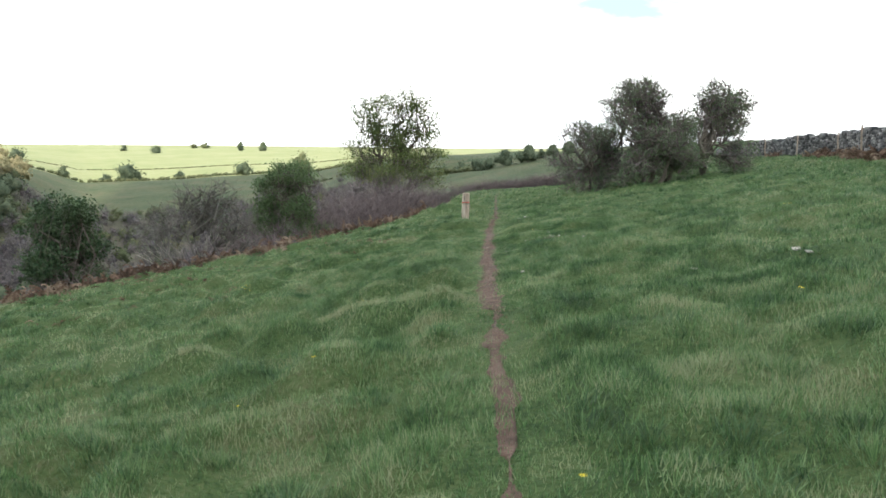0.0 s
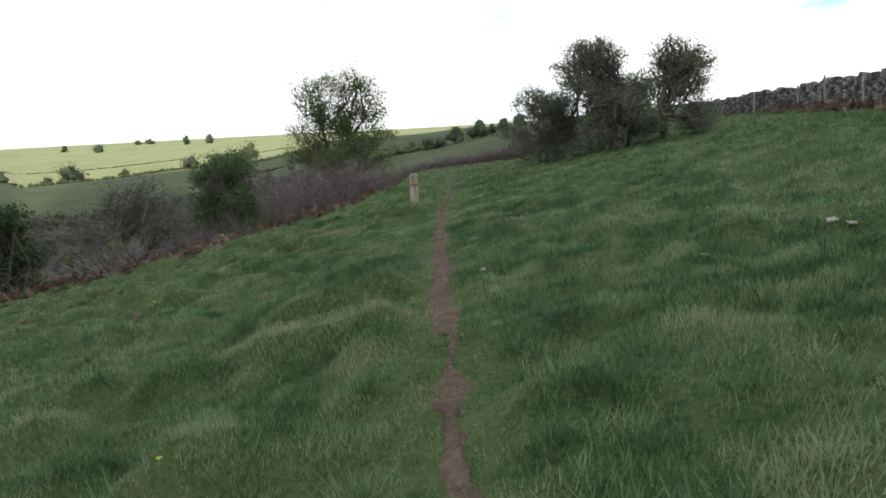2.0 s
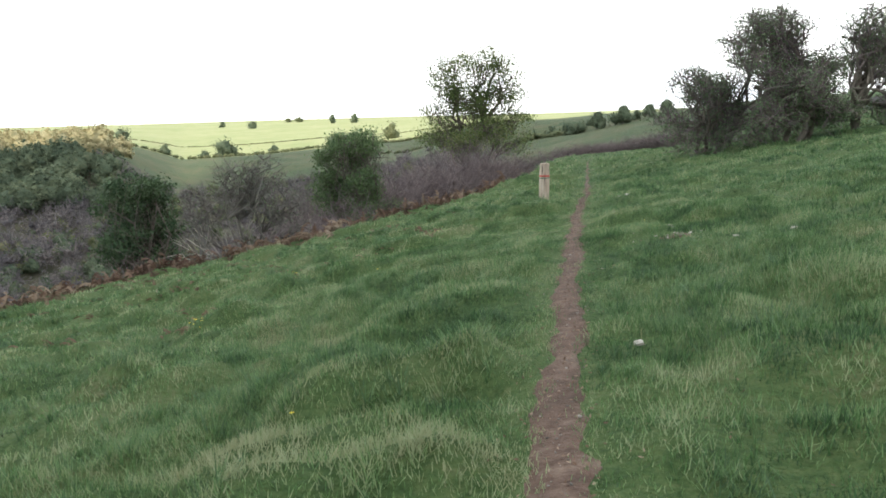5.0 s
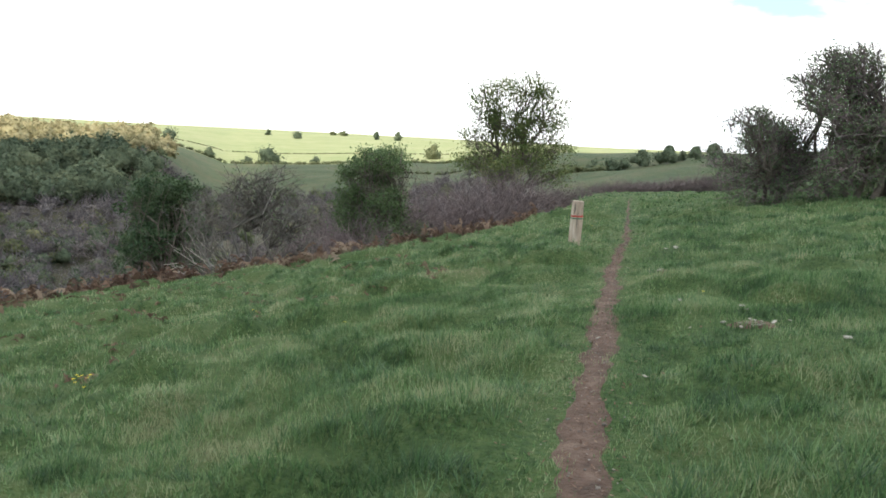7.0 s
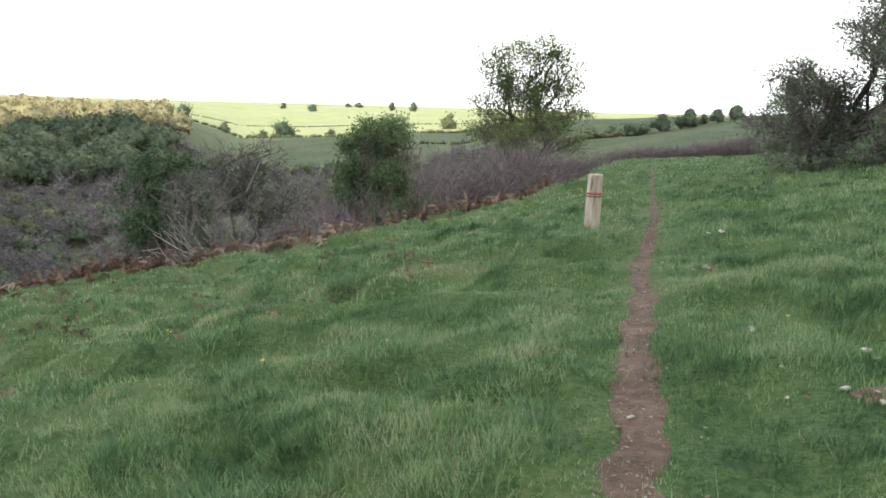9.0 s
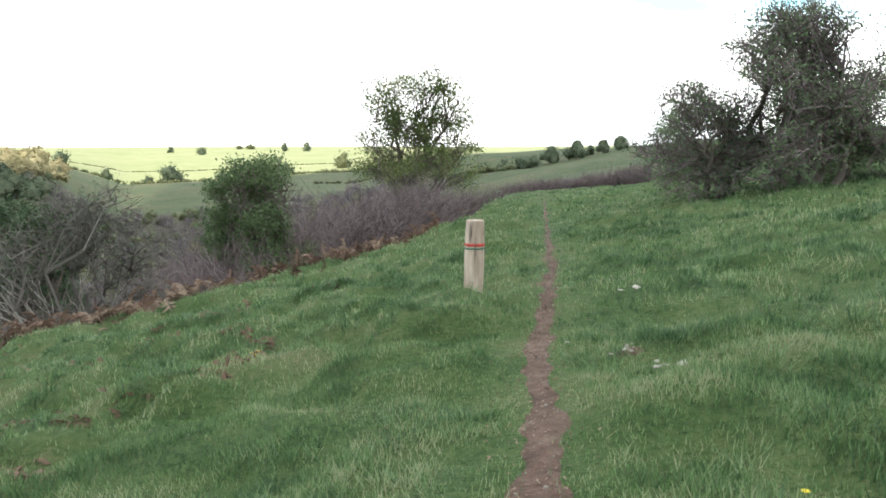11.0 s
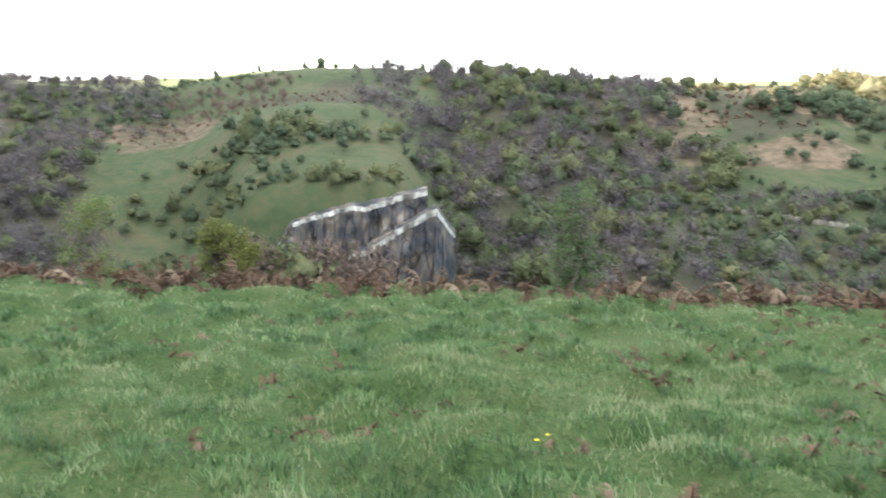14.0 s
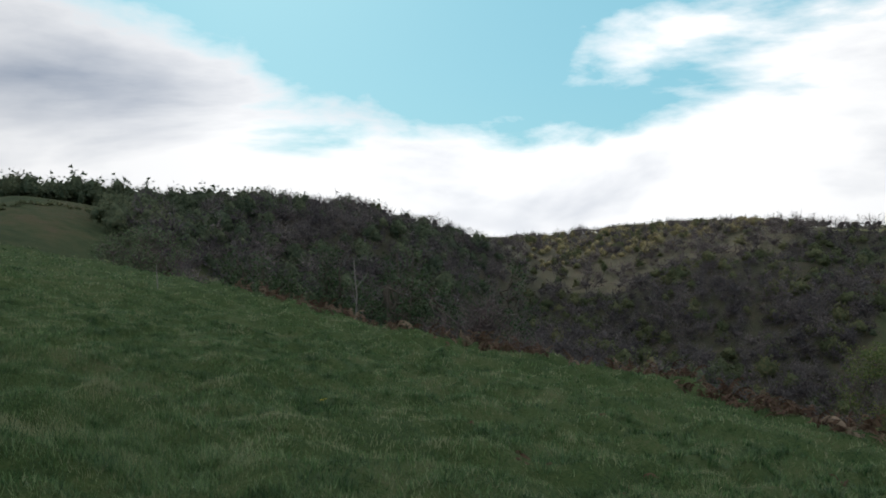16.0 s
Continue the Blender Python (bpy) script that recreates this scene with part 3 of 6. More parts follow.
# ---- ground ----
def build_ground():
    na = 440
    r = np.concatenate([[0.0], np.arange(0.3, 38, 0.2), np.geomspace(38, 3600, 170)])
    nr = len(r) - 1
    a = np.linspace(-180, 180, na, endpoint=False)
    A, R = np.meshgrid(a, r[1:])
    X, Y = place(A, R)
    Z = height(X, Y)
    v = np.stack([X.ravel(), Y.ravel(), Z.ravel()], 1)
    i = np.arange(nr - 1)[:, None] * na + np.arange(na)[None]
    j = np.arange(nr - 1)[:, None] * na + (np.arange(na)[None] + 1) % na
    f = np.stack([i, i + na, j + na, j], -1).reshape(-1, 4)
    v = np.vstack([v, [[CX, CY, zat(CX, CY)]]])
    c = len(v) - 1
    k = np.arange(na)
    az, d = polar(v[:, 0], v[:, 1])
    az = np.where(az < -90, az + 360, az)
    wob = vnoise(v[:, 0] / 30, v[:, 1] / 30, 11)
    aw = az + smooth((d - 60) / 60) * wob * 7
    soft = 4.0 + d * 0.05

    def within(lo_a, hi_a, lo_d, hi_d):
        s = np.clip(np.minimum(aw - lo_a, hi_a - aw) * np.radians(1) * d / soft + 0.5, 0, 1)
        return s * np.clip(np.minimum(d - lo_d, hi_d - d) / soft + 0.5, 0, 1)

    floor = np.clip((d - station(az, BROW) - 2) / 2.0, 0, 1) * ((az > -12) & (az < 182))
    rough = np.max([within(-3, 30, 325, 1e5), within(-16, 3, 92, 1e5), within(43, 67, 158, 300) * np.clip(wob * 5 + 1.6, 0, 1), within(78, 106, 146, 1e5) * np.clip(wob * 5 + 2.2, 0, 1), within(152, 190, 108, 1e5)], axis=0)
    field = np.max([within(-16, 29.5, 600, 1e5), within(27, 62, 690, 1e5), within(60, 106, 372, 1e5), within(105, 112.5, 560, 1e5)], axis=0)
    heath = np.maximum(within(54, 67, 250, 392) * np.clip(wob * 4 + 1.2, 0, 1), within(82, 112, 268, 312) * np.clip(wob * 5 + 0.9, 0, 1))
    me = bpy.data.meshes.new("ground")
    tri = np.column_stack([k, (k + 1) % na, np.full(na, c)])
    me.from_pydata([], [], [])
    verts = v
    loops = np.concatenate([f.ravel(), tri.ravel()]).astype(np.int32)
    tot = np.concatenate([np.full(len(f), 4), np.full(na, 3)]).astype(np.int32)
    me.vertices.add(len(verts))
    me.vertices.foreach_set("co", verts.astype(np.float32).ravel())
    me.loops.add(len(loops))
    me.loops.foreach_set("vertex_index", loops)
    me.polygons.add(len(tot))
    me.polygons.foreach_set("loop_start", np.concatenate([[0], np.cumsum(tot)[:-1]]).astype(np.int32))
    me.polygons.foreach_set("loop_total", tot)
    me.materials.append(hillside_material())
    for key, weight in (("cover_floor", floor), ("cover_rough", rough), ("cover_heath", heath), ("cover_field", field)):
        me.attributes.new(key, "FLOAT", "POINT").data.foreach_set("value", weight.astype(np.float32))
    me.polygons.foreach_set("use_smooth", np.ones(len(tot), bool))
    me.update(calc_edges=True)
    # faces look up
    bm = bmesh.new()
    bm.from_mesh(me)
    bmesh.ops.recalc_face_normals(bm, faces=bm.faces)
    bm.faces.ensure_lookup_table()
    if bm.faces[0].normal.z < 0:
        bmesh.ops.reverse_faces(bm, faces=bm.faces)
    bm.to_mesh(me)
    bm.free()
    tagged(new("ground", me), "green hillside pasture falling to a wooded valley", "ground", kind="structure")


build_ground()


def path_half(y):
    y = np.asarray(y, float)
    base = np.interp(y, [-6, 0, 6, 10, 16, 24, 34, 60], [0.06, 0.07, 0.085, 0.13, 0.115, 0.09, 0.06, 0.04])
    worn = smooth((vnoise(y * 0.75, y * 0 + 5.3, 13) + 0.5 * vnoise(y * 2.1, y * 0 + 2.3, 14) - 0.02) / 0.16)     # grass grows over it in stretches
    worn = np.where(y < 8.5, worn, 1.0)
    return np.maximum(base * worn * (1 + 0.5 * vnoise(y * 0.9, y * 0 + 3.3, 8) + 0.5 * vnoise(y * 3.1, y * 0 + 1.3, 9)), 0.004)


def build_path():
    ys = np.arange(-4, 62, 0.08)
    cx, hw = path_x(ys), path_half(ys)
    rows = []
    for s in (-1.0, -0.6, -0.2, 0.2, 0.6, 1.0):
        x = cx + s * hw + (0.09 * vnoise(ys * 5, ys * 0 + s * 7, 10) + 0.08 * vnoise(ys * 1.7, ys * 0 + s * 3, 15) if abs(s) == 1 else 0)
        z = height(x, ys) + 0.012 - 0.012 * (abs(s) == 1) + 0.012 * vnoise(x * 9, ys * 9, 12)
        rows.append(np.stack([x, ys, z], 1))
    v = np.stack(rows, 1)
    n = len(ys)
    i = (np.arange(n - 1)[:, None] * 6 + np.arange(5)[None]).ravel()
    f = np.stack([i, i + 1, i + 7, i + 6], 1)
    me = mesh_from("footpath", v.reshape(-1, 3), f, M["dirt"], flat=False)
    tagged(new("footpath", me), "narrow trodden reddish earth footpath through the grass", "path", kind="structure")


build_path()


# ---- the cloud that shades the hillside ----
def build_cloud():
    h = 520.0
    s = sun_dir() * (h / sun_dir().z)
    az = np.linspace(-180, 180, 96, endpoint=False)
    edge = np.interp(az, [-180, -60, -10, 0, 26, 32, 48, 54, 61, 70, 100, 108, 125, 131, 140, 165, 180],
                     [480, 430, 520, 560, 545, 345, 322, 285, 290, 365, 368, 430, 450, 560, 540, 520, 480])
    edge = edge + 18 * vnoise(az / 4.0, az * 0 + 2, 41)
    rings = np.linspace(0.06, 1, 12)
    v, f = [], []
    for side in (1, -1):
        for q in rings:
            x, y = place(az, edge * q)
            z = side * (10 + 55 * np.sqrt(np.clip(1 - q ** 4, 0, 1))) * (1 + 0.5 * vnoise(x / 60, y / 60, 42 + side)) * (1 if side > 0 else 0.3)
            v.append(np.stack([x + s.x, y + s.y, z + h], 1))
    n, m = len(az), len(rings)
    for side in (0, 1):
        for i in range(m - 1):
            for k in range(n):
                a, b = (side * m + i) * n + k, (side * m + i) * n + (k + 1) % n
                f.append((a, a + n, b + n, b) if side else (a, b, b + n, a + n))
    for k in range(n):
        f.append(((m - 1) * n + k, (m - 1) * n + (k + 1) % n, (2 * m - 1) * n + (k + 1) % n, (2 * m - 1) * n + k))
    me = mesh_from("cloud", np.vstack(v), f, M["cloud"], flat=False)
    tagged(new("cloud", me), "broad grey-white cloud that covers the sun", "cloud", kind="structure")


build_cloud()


# ---- tubes, leaves and trees ----
def tubes(segs, sides=5):
    """segs: rows of x0 y0 z0 x1 y1 z1 r0 r1."""
    s = np.asarray(segs, float)
    p, q, r0, r1 = s[:, :3], s[:, 3:6], s[:, 6], s[:, 7]
    d = q - p
    d = d / (np.linalg.norm(d, axis=1)[:, None] + 1e-9)
    ref = np.where(np.abs(d[:, 2:3]) < 0.9, [[0, 0, 1.0]], [[1.0, 0, 0]])
    u = np.cross(d, ref)
    u /= np.linalg.norm(u, axis=1)[:, None] + 1e-9
    w = np.cross(d, u)
    a = np.arange(sides) * 2 * np.pi / sides
    ring = np.cos(a)[None, :, None] * u[:, None] + np.sin(a)[None, :, None] * w[:, None]
    v = np.concatenate([p[:, None] + ring * r0[:, None, None], q[:, None] + ring * r1[:, None, None]], 1)
    k = np.arange(sides)
    one = np.stack([k, (k + 1) % sides, (k + 1) % sides + sides, k + sides], 1)
    f = (np.arange(len(s))[:, None, None] * 2 * sides + one[None]).reshape(-1, 4)
    return v.reshape(-1, 3), f


def quads(rng, c, size, normal=None, aspect=1.0, jitter=0.6):
    """Small flat leaves at centres c, facing near the normals given or any way."""
    n = len(c)
    nn = rng.normal(size=(n, 3))
    if normal is not None:
        nn = normal + nn * jitter
    nn /= np.linalg.norm(nn, axis=1)[:, None] + 1e-9
    t = np.cross(nn, rng.normal(size=(n, 3)))
    t /= np.linalg.norm(t, axis=1)[:, None] + 1e-9
    b = np.cross(nn, t)
    s = (size * rng.uniform(0.6, 1.3, n))[:, None]
    t, b = t * s * 0.5, b * s * 0.5 * aspect
    v = np.stack([c - t * 0.9, c - b * 0.8 + t * 0.1, c + t, c + b * 0.8], 1).reshape(-1, 3)
    return v, np.arange(4 * n).reshape(-1, 4)


def ribbons(rng, segs):
    """Thin flat slivers, for twigs too fine to see round."""
    s = np.asarray(segs, float)
    p, q = s[:, :3], s[:, 3:6]
    n = np.cross(q - p, rng.normal(size=(len(s), 3)))
    n /= np.linalg.norm(n, axis=1)[:, None] + 1e-9
    v = np.stack([p - n * s[:, 6:7], p + n * s[:, 6:7], q + n * s[:, 7:8], q - n * s[:, 7:8]], 1)
    return v.reshape(-1, 3), np.arange(4 * len(s)).reshape(-1, 4)


def limb(rng, a, b, r0, r1, n=4, wob=0.1, sag=0.0):
    a, b = np.asarray(a, float), np.asarray(b, float)
    t = np.linspace(0, 1, n + 1)[:, None]
    p = a + (b - a) * t
    ln = np.linalg.norm(b - a)
    p[1:-1] += rng.normal(size=(n - 1, 3)) * wob * ln / n * 1.5
    p[:, 2] += sag * ln * np.sin(np.pi * t[:, 0])
    r = r0 + (r1 - r0) * t[:, 0]
    return p, np.hstack([p[:-1], p[1:], r[:-1, None], r[1:, None]])


def tree(name, label, category, x, y, top, trunk_r, blobs, tips, leaves, leaf, clump, leaf_mat, bark="bark", seed=1, twigs=0,
         twig_len=0.5, fork=0.35, stems=1, extra=None, group="", base=None):
    """A trunk with limbs into crown blobs (dx, dy, height share, radius xy, radius z), fine branches to the tips and a clump of leaves at each tip."""
    rng = np.random.default_rng(seed)
    z0 = zat(x, y) - 0.1 if base is None else base
    H = top - z0
    e = thing(name, label, category, group, at=(x, y, z0))
    thick, fine = [], []
    tip_pts, ends = [], []
    trunks = []
    for k in range(stems):
        off = np.array([0, 0, 0]) if stems == 1 else np.append(rng.normal(size=2) * 0.35 * trunk_r * 6, 0)
        hd = np.append(rng.normal(size=2) * 0.05 * H * (1 + stems * 0.4), H * fork * rng.uniform(0.85, 1.2))
        p, s = limb(rng, off + [0, 0, -0.3], hd + off, trunk_r * 1.25 / math.sqrt(stems), trunk_r * 0.72 / math.sqrt(stems), 5, 0.12)
        trunks.append(p)
        thick.append(s)
    for bi, (dx, dy, hz, rr, rz) in enumerate(blobs):
        c = np.array([dx, dy, hz * H])
        tr = trunks[bi % stems]
        start = tr[rng.integers(3, len(tr))]
        p, s = limb(rng, start, c, trunk_r * 0.5 / math.sqrt(stems), trunk_r * 0.14, 5, 0.22, 0.05)
        thick.append(s)
        n = max(4, int(tips * rr * rr * rz / np.mean([q[3] ** 2 * q[4] for q in blobs])))
        for _ in range(n):
            d = rng.normal(size=3)
            d /= np.linalg.norm(d)
            t = c + d * [rr, rr, rz] * rng.uniform(0.35, 1.08) ** 0.6
            st = p[rng.integers(2, len(p))]
            pp, ss = limb(rng, st, t, trunk_r * 0.12, trunk_r * 0.035 + 0.004, 3, 0.3, 0.04)
            fine.append(ss)
            tip_pts.append(t)
            ends.append((pp[-2], pp[-1]))
    tip_pts = np.array(tip_pts)
    if twigs:
        for (a, b) in ends:
            for _ in range(twigs):
                d = (b - a) / (np.linalg.norm(b - a) + 1e-6) + rng.normal(size=3) * 0.75 + [0, 0, 0.25]
                o = a + (b - a) * rng.uniform(0, 1)
                q = o + d / np.linalg.norm(d) * twig_len * rng.uniform(0.5, 1.3)
                fine.append(np.hstack([o, q, 0.011, 0.004])[None])
    if extra is not None:
        for a, b, r in extra:
            thick.append(limb(rng, a, b, r, r * 0.25, 6, 0.2, 0.03)[1])
    v, f = tubes(np.vstack(thick), 7)
    part("trunk", mesh_from("trunk", v, f, M[bark], flat=False), e)
    v, f = ribbons(rng, np.vstack(fine)) if len(fine) > 900 else tubes(np.vstack(fine), 3)
    part("branchwork", mesh_from("branchwork", v, f, M[bark if not twigs else "twig" if bark == "bark" else bark], flat=False), e)
    if leaves:
        k = rng.integers(int(leaves * 0.4), int(leaves * 1.5), len(tip_pts))
        c = np.repeat(tip_pts, k, axis=0) + rng.normal(size=(k.sum(), 3)) * clump * [1, 1, 0.75]
        v, f = quads(rng, c, leaf, aspect=0.7)
        part("crown", mesh_from("crown", v, f, M[leaf_mat]), e)
    return e


def rand_blobs(rng, n, w, lo, hi, r, flat=0.8):
    out = []
    for _ in range(n):
        h = rng.uniform(lo, hi)
        u = (h - lo) / (hi - lo)
        lim = w * math.sqrt(max(0.05, 1 - (2 * u - 0.8) ** 2 * 0.55))
        a = rng.uniform(0, 6.283)
        q = lim * math.sqrt(rng.uniform(0, 1))
        out.append((q * math.cos(a), q * math.sin(a), h, r * rng.uniform(0.7, 1.25), r * flat * rng.uniform(0.7, 1.2)))
    return out


def flecks(rng, p, size, out=None, face=None):
    """Three-cornered leaf clusters that face any way, or slivers that point outwards."""
    n = len(p)
    a = rng.normal(size=(n, 3))
    if face is not None:                                  # leaf clusters that lie along the outside of their bough
        nn = face + rng.normal(size=(n, 3)) * 0.85
        nn /= np.linalg.norm(nn, axis=1)[:, None]
        a = np.cross(a, nn)
    a /= np.linalg.norm(a, axis=1)[:, None]
    t = np.cross(a, nn if face is not None else rng.normal(size=(n, 3)))
    t /= np.linalg.norm(t, axis=1)[:, None] + 1e-9
    s = size * rng.uniform(0.6, 1.35, n)[:, None]
    if out is None:
        v = np.stack([p + a * s * 0.6, p - a * s * 0.3 + t * s * 0.55, p - a * s * 0.3 - t * s * 0.55], 1)
    else:
        t = np.cross(out, a)
        t /= np.linalg.norm(t, axis=1)[:, None] + 1e-9
        v = np.stack([p + out * s * 1.7, p - out * s * 1.2 + t * s * 0.13, p - out * s * 1.2 - t * s * 0.13], 1)
    return v.reshape(-1, 3)


@functools.lru_cache(None)
def sphere_net(level):
    bm = bmesh.new()
    bmesh.ops.create_icosphere(bm, subdivisions=level, radius=1)
    v = np.array([q.co[:] for q in bm.verts])
    f = np.array([[q.index for q in p.verts] for p in bm.faces])
    bm.free()
    return v, f


def canopy(rng, n, shape="round", level=2):
    """A far tree of unit height: a lumpy body of boughs in the shade inside, with loose leaf clusters, bare twigs or a pine's plates over it."""
    if shape == "pine":
        m = 7
        h = np.linspace(0.3, 0.9, m)
        a = np.arange(m) * 2.4
        q = 0.13 * rng.uniform(0.3, 1.2, m)
        cs = np.column_stack([q * np.cos(a), q * np.sin(a), h])
        rs = 0.17 * rng.uniform(0.75, 1.2, m) * (1.15 - 0.5 * h)
    else:
        m = 9
        h = rng.uniform(0.22, 0.72, m)
        a = np.arange(m) * 2.4 + rng.uniform(-0.6, 0.6, m)
        q = 0.33 * np.sqrt(np.clip(1 - (1.5 * h - 0.45) ** 2, 0.1, 1)) * rng.uniform(0.45, 1.1, m)
        q[0], h[0] = 0.06, 0.8
        cs = np.column_stack([q * np.cos(a), q * np.sin(a), h])
        rs = 0.18 * rng.uniform(0.75, 1.3, m)
    c0 = np.array([0, 0, 0.45])

    def reach(d):
        b = d @ (cs - c0).T
        disc = b * b - ((cs - c0) ** 2).sum(1)[None] + rs[None] ** 2
        t = np.where(disc > 0, b + np.sqrt(np.maximum(disc, 0)), 0.0)
        return np.maximum(t.max(1), 0.16)

    net, nf = sphere_net(level)
    body = c0 + net * (reach(net) * (0.28 if shape == "bare" else 0.74) * rng.uniform(0.96, 1.04, len(net)))[:, None]
    d = rng.normal(size=(n, 3)) + [0, 0, 0.25]
    d /= np.linalg.norm(d, axis=1)[:, None]
    p = c0 + d * (reach(d) * (rng.uniform(0.4, 1.1, n) ** 0.7 if shape == "bare" else rng.uniform(0.66, 1.1, n)))[:, None]
    size = 0.082 * math.sqrt(200 / max(n, 60))
    if shape == "bare":
        w = d + rng.normal(size=(n, 3)) * 0.35 + [0, 0, 0.25]
        w /= np.linalg.norm(w, axis=1)[:, None]
        half = n // 2
        v = np.vstack([flecks(rng, p[:half], size * 1.15, w[:half]), flecks(rng, p[half:], size * 0.72, None, d[half:] + [0, 0, 0.25])])
    else:
        v = flecks(rng, p, size, None, d + [0, 0, 0.2])
    stem = [[[0.015, 0, -0.02], [-0.015, 0, -0.02], [0, 0, 0.5]], [[0, 0.015, -0.02], [0, -0.015, -0.02], [0, 0, 0.5]]]
    v = np.vstack([v, np.array(stem).reshape(-1, 3)])
    f = np.arange(len(v)).reshape(-1, 3)
    return np.vstack([v, body]), np.vstack([f, nf + len(v)])


def stand(name, label, mat, specs, quads_each=98, shape="round", seed=3, sink=0.08):
    """A wood or scrub: many far trees in one mesh. specs: az0, az1, d0, d1, how many, least and greatest height."""
    rng = np.random.default_rng(seed)
    protos = [canopy(rng, max(60, int(quads_each * (1.15 if shape == "bare" else 0.8))), shape, 2) for _ in range(7)]
    vs, fs, tones, base = [], [], [], 0
    for a0, a1, d0, d1, count, h0, h1 in specs:
        az = rng.uniform(a0, a1, count) + rng.normal(size=count) * 0.9
        d = np.sqrt(rng.uniform(d0 ** 2, d1 ** 2, count))
        x, y = place(az, d)
        z = height(x, y, False)
        h = (h0 * 0.8 + (h1 - h0 * 0.8) * rng.uniform(0, 1, count) ** 1.6) * (1 + 0.25 * vnoise(x / 30, y / 30, seed))
        yaw = rng.uniform(0, 6.283, count)
        wid = rng.uniform(0.85, 1.35, count)
        for i in range(count):
            v, f = protos[i % 7]
            cs, sn = math.cos(yaw[i]) * wid[i], math.sin(yaw[i]) * wid[i]
            vv = np.empty_like(v)
            vv[:, 0] = (v[:, 0] * cs - v[:, 1] * sn) * h[i] + x[i]
            vv[:, 1] = (v[:, 0] * sn + v[:, 1] * cs) * h[i] + y[i]
            vv[:, 2] = (v[:, 2] - sink) * h[i] + z[i]
            vs.append(vv)
            fs.append(f + base)
            base += len(v)
            tones.append(np.full(len(v), rng.normal() * 0.5))
    me = mesh_from(name, np.vstack(vs), np.vstack(fs), M[mat], flat=False)
    me.attributes.new("tone", "FLOAT", "POINT").data.foreach_set("value", np.concatenate(tones).astype(np.float32))
    return tagged(new(name, me), label, "woodland", kind="stuff")


def far_tree(label, mat, az, d, h, wide=1.0, seed=0, n=420, group="", shape="round"):
    rng = np.random.default_rng(seed + 900)
    x, y = place(az, d)
    z = zat(x, y)
    e = thing("tree", label, "tree", group, at=(float(x), float(y), z))
    v, f = canopy(rng, n, shape, 3)
    v = (v - [0, 0, 0.24]) * [wide * h, wide * h, h * 1.1]
    part("crown", mesh_from("crown", v, f, M[mat]), e)
    tv, tf = tubes([[0, 0, -0.3, 0, 0, h * 0.5, h * 0.035, h * 0.02]], 6)
    part("trunk", mesh_from("trunk", tv, tf, M["bark"]), e)
    return e


